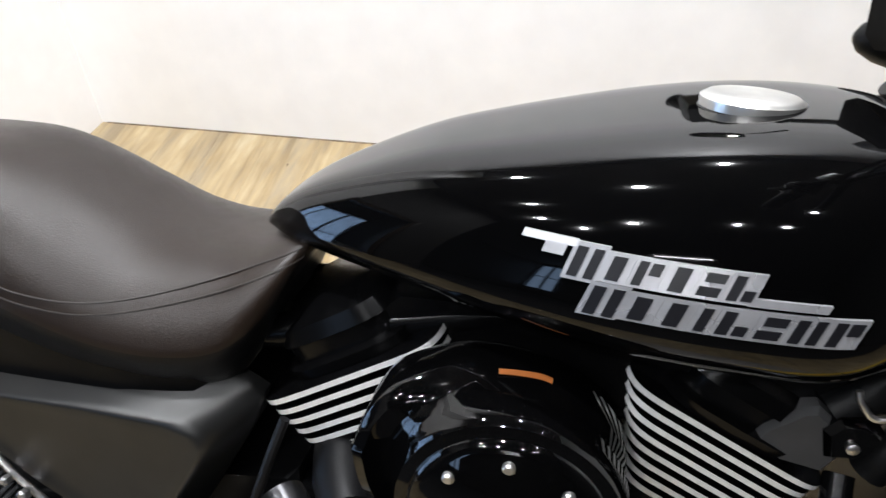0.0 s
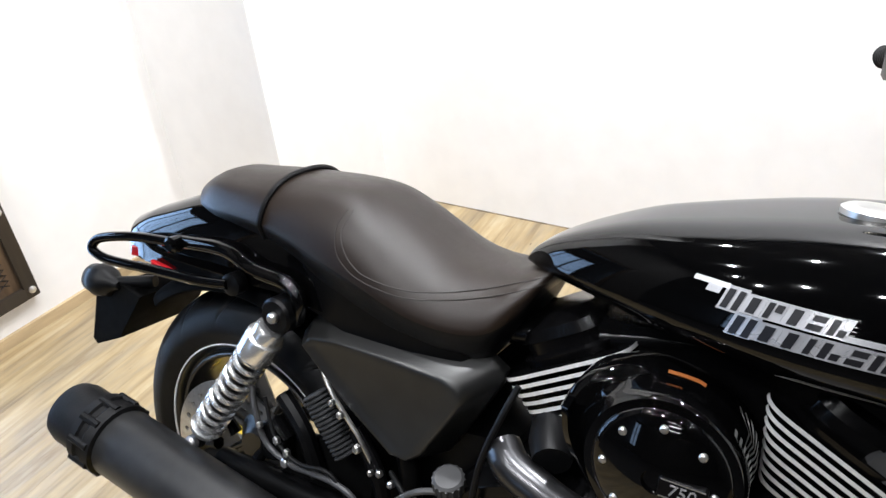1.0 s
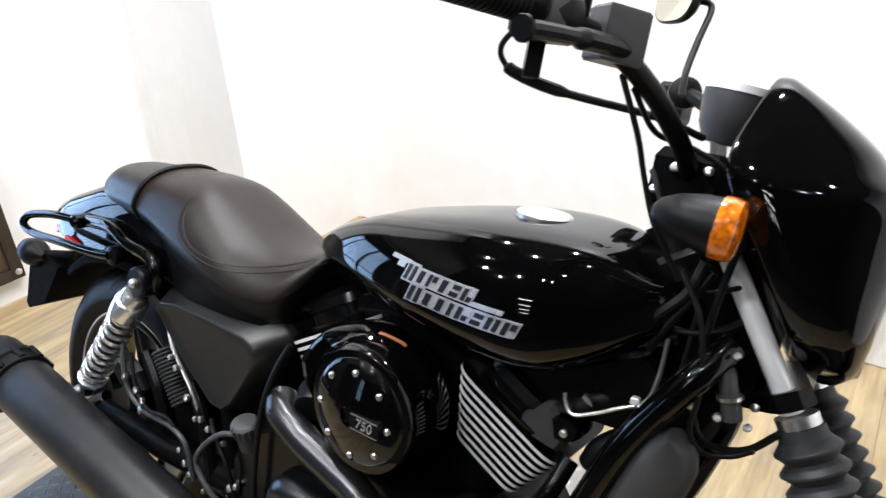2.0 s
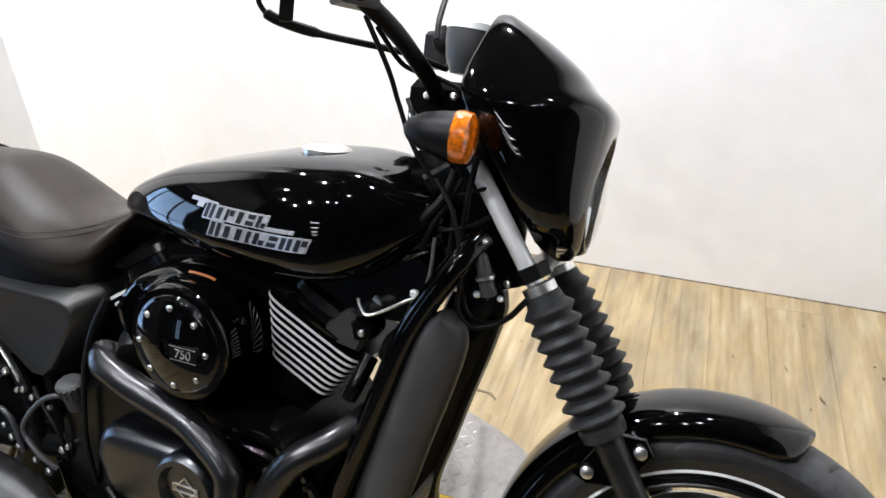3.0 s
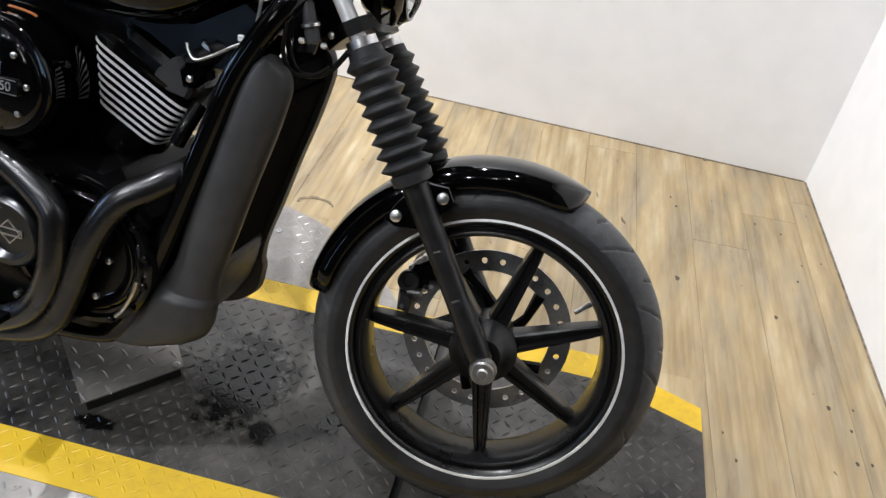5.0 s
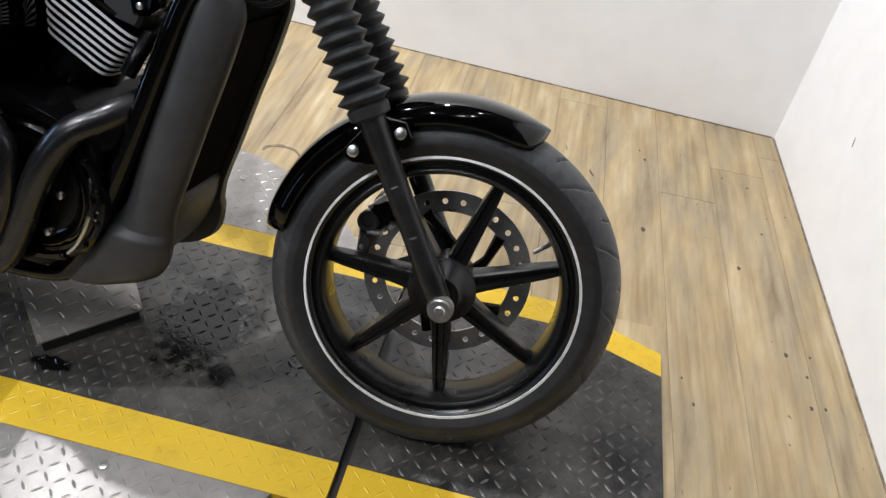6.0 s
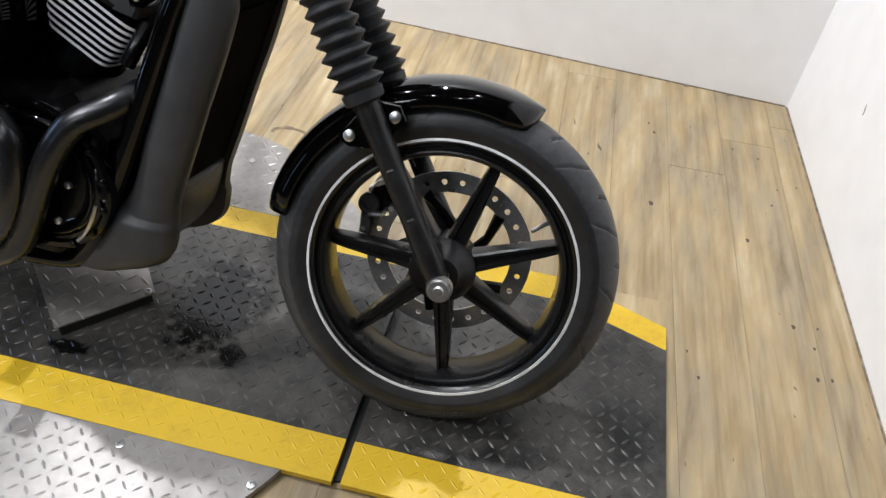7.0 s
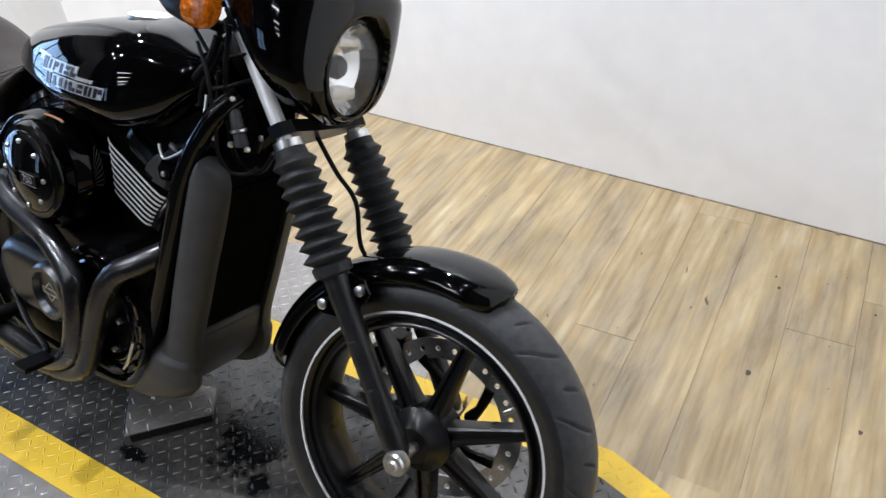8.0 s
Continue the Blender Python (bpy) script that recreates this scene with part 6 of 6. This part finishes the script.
for nm, q, r, mt, lab in (
        ("hose", [(-0.255, -0.13, 0.437), (-0.30, -0.145, 0.428), (-0.342, -0.15, 0.388), (-0.359, -0.15, 0.35), (-0.327, -0.15, 0.315), (-0.30, -0.14, 0.29)], 0.0048, HOSE, "grey rubber hose"),
        ("cable", [(0.40, -0.05, 0.90), (0.392, -0.055, 0.84), (0.386, -0.05, 0.77), (0.389, -0.045, 0.71), (0.40, -0.035, 0.678), (0.425, -0.035, 0.676), (0.452, -0.04, 0.69), (0.478, -0.045, 0.722)], 0.0042, RUBBER, "black wire"),
        ("cable", [(0.375, -0.055, 0.83), (0.372, -0.06, 0.76), (0.366, -0.065, 0.71)], 0.003, RUBBER, "black wire"),
        ("cable", [(-0.175, -0.12, 0.62), (-0.189, -0.135, 0.577), (-0.209, -0.14, 0.512), (-0.219, -0.14, 0.441), (-0.222, -0.14, 0.361), (-0.22, -0.13, 0.28)], 0.0045, RUBBER, "black cable"),
        ("cable", [(-0.625, -0.12, 0.47), (-0.612, -0.13, 0.44), (-0.591, -0.13, 0.385), (-0.54, -0.13, 0.365), (-0.504, -0.13, 0.366), (-0.45, -0.135, 0.372), (-0.41, -0.135, 0.355), (-0.395, -0.13, 0.29)], 0.0048, HOSE, "black cable"),
        ("cable", [(-0.60, -0.12, 0.46), (-0.57, -0.13, 0.40), (-0.52, -0.135, 0.378), (-0.46, -0.135, 0.385), (-0.42, -0.13, 0.34)], 0.0035, RUBBER, "black cable"),
        ("cable", [(-0.36, -0.12, 0.42), (-0.33, -0.135, 0.41), (-0.29, -0.14, 0.37), (-0.28, -0.13, 0.31)], 0.004, RUBBER, "black cable"),
        ("braided_line", [(-0.492, -0.112, 0.56), (-0.481, -0.118, 0.535), (-0.462, -0.122, 0.51), (-0.435, -0.122, 0.48), (-0.409, -0.122, 0.449), (-0.383, -0.12, 0.398), (-0.375, -0.12, 0.34)], 0.0036, STEEL, "braided steel line"),
        ("strut", [(-0.43, -0.11, 0.46), (-0.385, -0.115, 0.40), (-0.36, -0.115, 0.30)], 0.012, SATIN, "black bracket strut"),
        ("strut", [(-0.58, -0.10, 0.46), (-0.53, -0.11, 0.42), (-0.50, -0.11, 0.35)], 0.014, SATIN, "black bracket strut")):
    bp(nm, Geo().tube(spline(q, 6), r, 9), mt, lab)
g = Geo().prism([(-0.62, 0.40), (-0.585, 0.425), (-0.555, 0.40), (-0.56, 0.355), (-0.60, 0.345)], -0.09, -0.125, "xz", 0, 0.006)
bp("rear_caliper", g, ENGINE, "dark rear brake caliper")
for x, z, r in ((-0.60, 0.415, 0.006), (-0.565, 0.40, 0.007), (-0.545, 0.385, 0.007), (-0.55, 0.365, 0.008), (-0.43, 0.335, 0.006), (-0.415, 0.315, 0.007), (-0.40, 0.30, 0.006), (-0.37, 0.42, 0.006), (-0.385, 0.415, 0.005), (-0.35, 0.41, 0.006), (-0.31, 0.40, 0.005),
                (-0.29, 0.325, 0.007), (-0.275, 0.335, 0.006), (-0.41, 0.445, 0.007), (-0.44, 0.49, 0.006), (-0.455, 0.505, 0.005), (-0.33, 0.27, 0.008), (-0.36, 0.285, 0.006)):
    g = Geo().lathe([(0, r), (-0.006, r), (-0.008, r * 0.6), (-0.008, 0)], (x, -0.13, z), (0.15, 1, -0.2), 6)
    bp("bolt", g, STEEL, "small bright bolt")
p_, d_ = Vector((-0.260, -0.125, 0.440)), Vector((0.05, -0.35, 0.93)).normalized()
cap = bp("reservoir_cap", Geo().lathe([(-0.03, 0.019), (0.0, 0.0195), (0.002, 0.0215), (0.022, 0.0215), (0.025, 0.018), (0.025, 0)], p_, d_, 28), CHIN_PLASTIC, "ribbed black cap")
s_ = d_.cross(Vector((1, 0, 0))).normalized()
u_ = s_.cross(d_)
for k in range(16):
    a = 2 * math.pi * k / 16
    e_ = p_ + 0.0215 * (math.cos(a) * s_ + math.sin(a) * u_)
    bp("cap_rib", Geo().tube([e_ + d_ * 0.003, e_ + d_ * 0.021], 0.0018, 6), CHIN_PLASTIC, "", cap)
# its rear end is added only to hide the yellow track behind
g = Geo().prism([(-0.50, 0.45), (-0.36, 0.48), (-0.20, 0.5), (-0.2, 0.24), (-0.44, 0.21), (-0.50, 0.27)], -0.06, 0.1, "xz", 0, 0.01)
bp("inner_cover", g, SATIN, "black inner cover")
# made-up dark plate that keeps this gap black
bp("chain_guard", Geo().prism([(-0.60, 0.345), (-0.55, 0.395), (-0.44, 0.43), (-0.40, 0.40), (-0.41, 0.30), (-0.50, 0.27), (-0.58, 0.29)], -0.099, -0.086, "xz", 0, 0.004), CORE, "black plate added to close the gap by the swing arm")
g = Geo().tube([(-0.25, 0.10, 0.17), (-0.22, 0.24, -0.03)], 0.011, 12)
bp("side_stand", g, SATIN, "black side stand")

# ---------------------------------------------------------------- small things on the turntable
block = [(-0.06, -0.06), (0.125, 0.0), (0.175, -0.05), (0.066, -0.185)]
g = Geo().prism(block, 0.0015, 0.027)
thing("support_block", g, GAP, "dark block under a steel plate on the turntable", "block")
plate = [(-0.085, -0.06), (0.135, 0.005), (0.184, -0.05), (0.065, -0.193)]
g = Geo().prism(plate, 0.0272, 0.031)
jp = thing("tread_plate_offcut", g, PLATE, "small screwed-down steel tread plate", "steel plate")
g = Geo()
for i in range(-8, 12):
    for j in range(-12, 6):
        u, v = i * 0.030, j * 0.030
        if inside(plate[::-1], u, v, 0.006):
            d = radians(62 if (i + j) % 2 else -28)
            c, s = math.cos(d), math.sin(d)
            L_, w, h = 0.0140, 0.0036, 0.0017
            base = [(-L_, 0), (-L_ * 0.4, -w), (L_ * 0.4, -w), (L_, 0), (L_ * 0.4, w), (-L_ * 0.4, w)]
            V = [(u + c * a - s * b, v + s * a + c * b, 0.031) for a, b in base] + [(u + c * a - s * b, v + s * a + c * b, 0.031 + h) for a, b in ((-L_ * 0.45, 0), (L_ * 0.45, 0))]
            g.add(V, [(0, 1, 6), (1, 2, 7, 6), (2, 3, 7), (3, 4, 7), (4, 5, 6, 7), (5, 0, 6)])
tagged(part("tread_pattern", g, PLATE, jp, "raised diamond tread bars"), kind="stuff")
for x, y in ((0.170, -0.052), (-0.065, -0.06)):
    s = new("screw", screw_me)
    s.parent, s.location = jp, (x, y, 0.031)

random.seed(4)
CHIP = mat("chipped_floor", (0.17, 0.125, 0.075), 0.6, 0, 0, 60, 0.35, 0.3, 200, 0.3, 20)
g = Geo()
arc = [(math.cos(radians(a)), math.sin(radians(a))) for a in range(20, 200, 12)]
outer = [(0.052 * c * (1 + 0.08 * random.uniform(-1, 1)), 0.036 * s_ * (1 + 0.08 * random.uniform(-1, 1))) for c, s_ in arc]
inner = [(0.045 * c * (1 + 0.1 * random.uniform(-1, 1)), 0.027 * s_ * (1 + 0.1 * random.uniform(-1, 1))) for c, s_ in arc]
g.prism(outer + inner[::-1], 0.0003, 0.0016)
thing("floor_chip", g, CHIP, "curled crack in the plank floor beside the turntable", "floor damage", m=Matrix.Translation((0.165, 0.60, FLOOR)))

random.seed(5)
CRUMB = mat("grey_plaster_crumb", (0.20, 0.17, 0.13), 0.7, 0, 0, 200, 0.3)
for m, w, h in ((Matrix.Translation((1.274, 1.336, 0.027)) @ Matrix.Rotation(radians(90), 4, "X"), 0.0015, 0.008), (Matrix.Translation((1.5285, 0.874, 0.255)) @ Matrix.Rotation(radians(-83.7), 4, "Z") @ Matrix.Rotation(radians(90), 4, "X") @ Matrix.Rotation(radians(20), 4, "Z"), 0.003, 0.014)):
    g = Geo().prism([(w * (1 + 0.3 * random.uniform(-1, 1)) * math.cos(a), h * (1 + 0.3 * random.uniform(-1, 1)) * math.sin(a)) for a in (2 * math.pi * q / 12 for q in range(12))], -0.001, 0.0006)
    thing("wall_scuff", g, CRUMB, "small grey scuff on the white wall", "scuff", m=m)
for x, y, r in ((1.17, 1.326, 0.006), (0.93, 1.330, 0.003), (1.30, 1.325, 0.0035)):
    g = Geo()
    rings = []
    for h, k in ((0.0, 1.0), (0.35, 1.1), (0.8, 0.75), (1.0, 0.3)):
        rings.append([(r * k * (1 + 0.3 * random.uniform(-1, 1)) * math.cos(a) * 1.4, r * k * (1 + 0.3 * random.uniform(-1, 1)) * math.sin(a) * 0.7, r * h) for a in (2 * math.pi * q / 9 for q in range(9))])
    thing("debris", g.loft(rings), CRUMB, "small grey crumb of debris by the wall", "debris", m=Matrix.Translation((x, y, FLOOR)), group="debris by the wall")

# ---------------------------------------------------------------- wooden floor of planks
def wood():
    m = bpy.data.materials.new("oak_vinyl_planks")
    m.use_nodes = True
    nt = m.node_tree
    b = nt.nodes["Principled BSDF"]
    tc, info = nt.nodes.new("ShaderNodeTexCoord"), nt.nodes.new("ShaderNodeObjectInfo")
    sc = nt.nodes.new("ShaderNodeVectorMath")
    sc.operation = "SCALE"
    sc.inputs[0].default_value = (13.0, 37.0, 5.0)
    nt.links.new(info.outputs["Random"], sc.inputs["Scale"])
    add = nt.nodes.new("ShaderNodeVectorMath")
    nt.links.new(tc.outputs["Object"], add.inputs[0])
    nt.links.new(sc.outputs[0], add.inputs[1])

    def noise_at(stretch, scale, detail, dist=0.0):
        mp = nt.nodes.new("ShaderNodeMapping")
        mp.inputs["Scale"].default_value = stretch
        nt.links.new(add.outputs[0], mp.inputs[0])
        n = nt.nodes.new("ShaderNodeTexNoise")
        n.inputs["Scale"].default_value, n.inputs["Detail"].default_value, n.inputs["Distortion"].default_value = scale, detail, dist
        nt.links.new(mp.outputs[0], n.inputs["Vector"])
        return n.outputs["Fac"]

    def ramp(sock, stops):
        r = nt.nodes.new("ShaderNodeValToRGB")
        for k, (p, c) in enumerate(stops):
            e = r.color_ramp.elements[k] if k < 2 else r.color_ramp.elements.new(p)
            e.position, e.color = p, (*c, 1)
        nt.links.new(sock, r.inputs[0])
        return r.outputs[0]

    def mixed(a, c, kind, f=1.0):
        x = nt.nodes.new("ShaderNodeMix")
        x.data_type, x.blend_type = "RGBA", kind
        x.inputs[0].default_value = f
        nt.links.new(a, x.inputs[6])
        nt.links.new(c, x.inputs[7])
        return x.outputs[2]
    geo_, mp_, n_ = nt.nodes.new("ShaderNodeNewGeometry"), nt.nodes.new("ShaderNodeMapping"), nt.nodes.new("ShaderNodeTexNoise")
    mp_.inputs["Rotation"].default_value, mp_.inputs["Scale"].default_value = (0, 0, radians(-5)), (9, 1.5, 1)
    n_.inputs["Scale"].default_value, n_.inputs["Detail"].default_value, n_.inputs["Roughness"].default_value = 1.3, 8.0, 0.64
    nt.links.new(geo_.outputs["Position"], mp_.inputs[0])
    nt.links.new(mp_.outputs[0], n_.inputs["Vector"])
    broad = ramp(n_.outputs["Fac"], [(0.30, (0.190, 0.134, 0.072)), (0.68, (0.438, 0.362, 0.238)), (0.42, (0.288, 0.232, 0.152)), (0.54, (0.365, 0.277, 0.154))])
    streak = ramp(noise_at((26, 1.1, 1), 2.2, 6, 0.2), [(0.30, (0.74, 0.71, 0.65)), (0.54, (1, 1, 1)), (0.75, (1.10, 1.09, 1.06))])
    knots = ramp(noise_at((16, 6.5, 1), 3.4, 3, 0.6), [(0.225, (0.30, 0.24, 0.19)), (0.275, (1, 1, 1))])
    blotch = ramp(noise_at((5.0, 1.3, 1), 4.0, 6, 0.25), [(0.33, (0.86, 0.82, 0.75)), (0.55, (1, 1, 1)), (0.75, (1.08, 1.07, 1.05))])
    tone = ramp(info.outputs["Random"], [(0.0, (0.97, 0.97, 0.965)), (1.0, (1.03, 1.025, 1.0))])
    col = mixed(mixed(mixed(mixed(broad, streak, "MULTIPLY"), blotch, "MULTIPLY"), knots, "MULTIPLY"), tone, "MULTIPLY")
    nt.links.new(col, b.inputs["Base Color"])
    b.inputs["Roughness"].default_value = 0.42
    bpn = nt.nodes.new("ShaderNodeBump")
    bpn.inputs["Strength"].default_value, bpn.inputs["Distance"].default_value = 0.12, 0.001
    nt.links.new(noise_at((60, 2, 1), 3, 4), bpn.inputs["Height"])
    nt.links.new(bpn.outputs[0], b.inputs["Normal"])
    return m


WOOD = wood()
FL = Matrix.Rotation(radians(5.0), 4, "Z")
# unseen floor behind the viewpoint, added dark so gloss paint mirrors no wood
DARKFLOOR = mat("dark_unseen_floor", (0.03, 0.029, 0.029), 0.95, 0, 0, 300, 0.4, 0.4, 900, 0.2, 3)
thing("floor_base", Geo().box((-4.0, -6.6, FLOOR - 0.12), (3.5, 1.40, FLOOR - 0.03)), GAP, "dark floor bed under the planks", "floor", "structure")
floor = tagged(new("floor"), "pale oak plank floor", "floor", kind="structure")
floor.matrix_basis = FL
PW, PL = 0.152, 1.83
meshes = {}
random.seed(2)
for i in range(-28, 24):
    off = random.random() * PL
    y = -1.25 - off
    while y < 1.6:
        y0, y1 = max(y, -1.25), min(y + PL, 1.6)
        ln = round(y1 - y0, 2)
        if ln > 0.05:
            if ln not in meshes:
                meshes[ln] = meshed("plank", Geo().box((0.0003, 0.0003, -0.008), (PW - 0.0003, ln - 0.0003, 0.0), 0.0009), WOOD)
            p = new("plank", meshes[ln])
            p.parent, p.location = floor, (i * PW, y0, FLOOR)
        y += PL
thing("floor_showroom", Geo().box((-4.3, -7.0, FLOOR - 0.01), (3.7, -1.2505, FLOOR)), DARKFLOOR, "unseen floor of the showroom behind, made dark for the reflections", "carpet", "structure", FL)
# small dark knots in the planks
KNOT = mat("dark_wood_knot", (0.055, 0.038, 0.022), 0.5, 0, 0, 200, 0.4)
knot_me = meshed("knot", Geo().prism([(math.cos(a) * (1 + 0.25 * math.sin(3 * a + 1)), math.sin(a) * (1 + 0.2 * math.cos(2 * a))) for a in (2 * math.pi * k / 12 for k in range(12))], 0.0, 0.0004), KNOT)
for x, y, r in ((1.112, 0.69, 0.008), (1.384, 1.007, 0.004), (1.415, 0.804, 0.004), (1.431, 0.879, 0.003), (1.483, 0.91, 0.003), (1.352, 0.637, 0.006), (1.314, 1.027, 0.004), (1.075, 1.062, 0.004), (1.093, 1.02, 0.005),
                (1.448, 0.379, 0.006), (1.50, 0.392, 0.0035), (1.489, 0.33, 0.004), (1.252, 0.164, 0.004), (1.226, 0.226, 0.003), (1.519, 0.253, 0.004), (1.49, 0.245, 0.005)):
    ob = new("knot", knot_me)
    ob.parent, ob.location, ob.scale = floor, FL.inverted() @ Vector((x, y, FLOOR)), (r * 0.7, r * 1.3, 1)
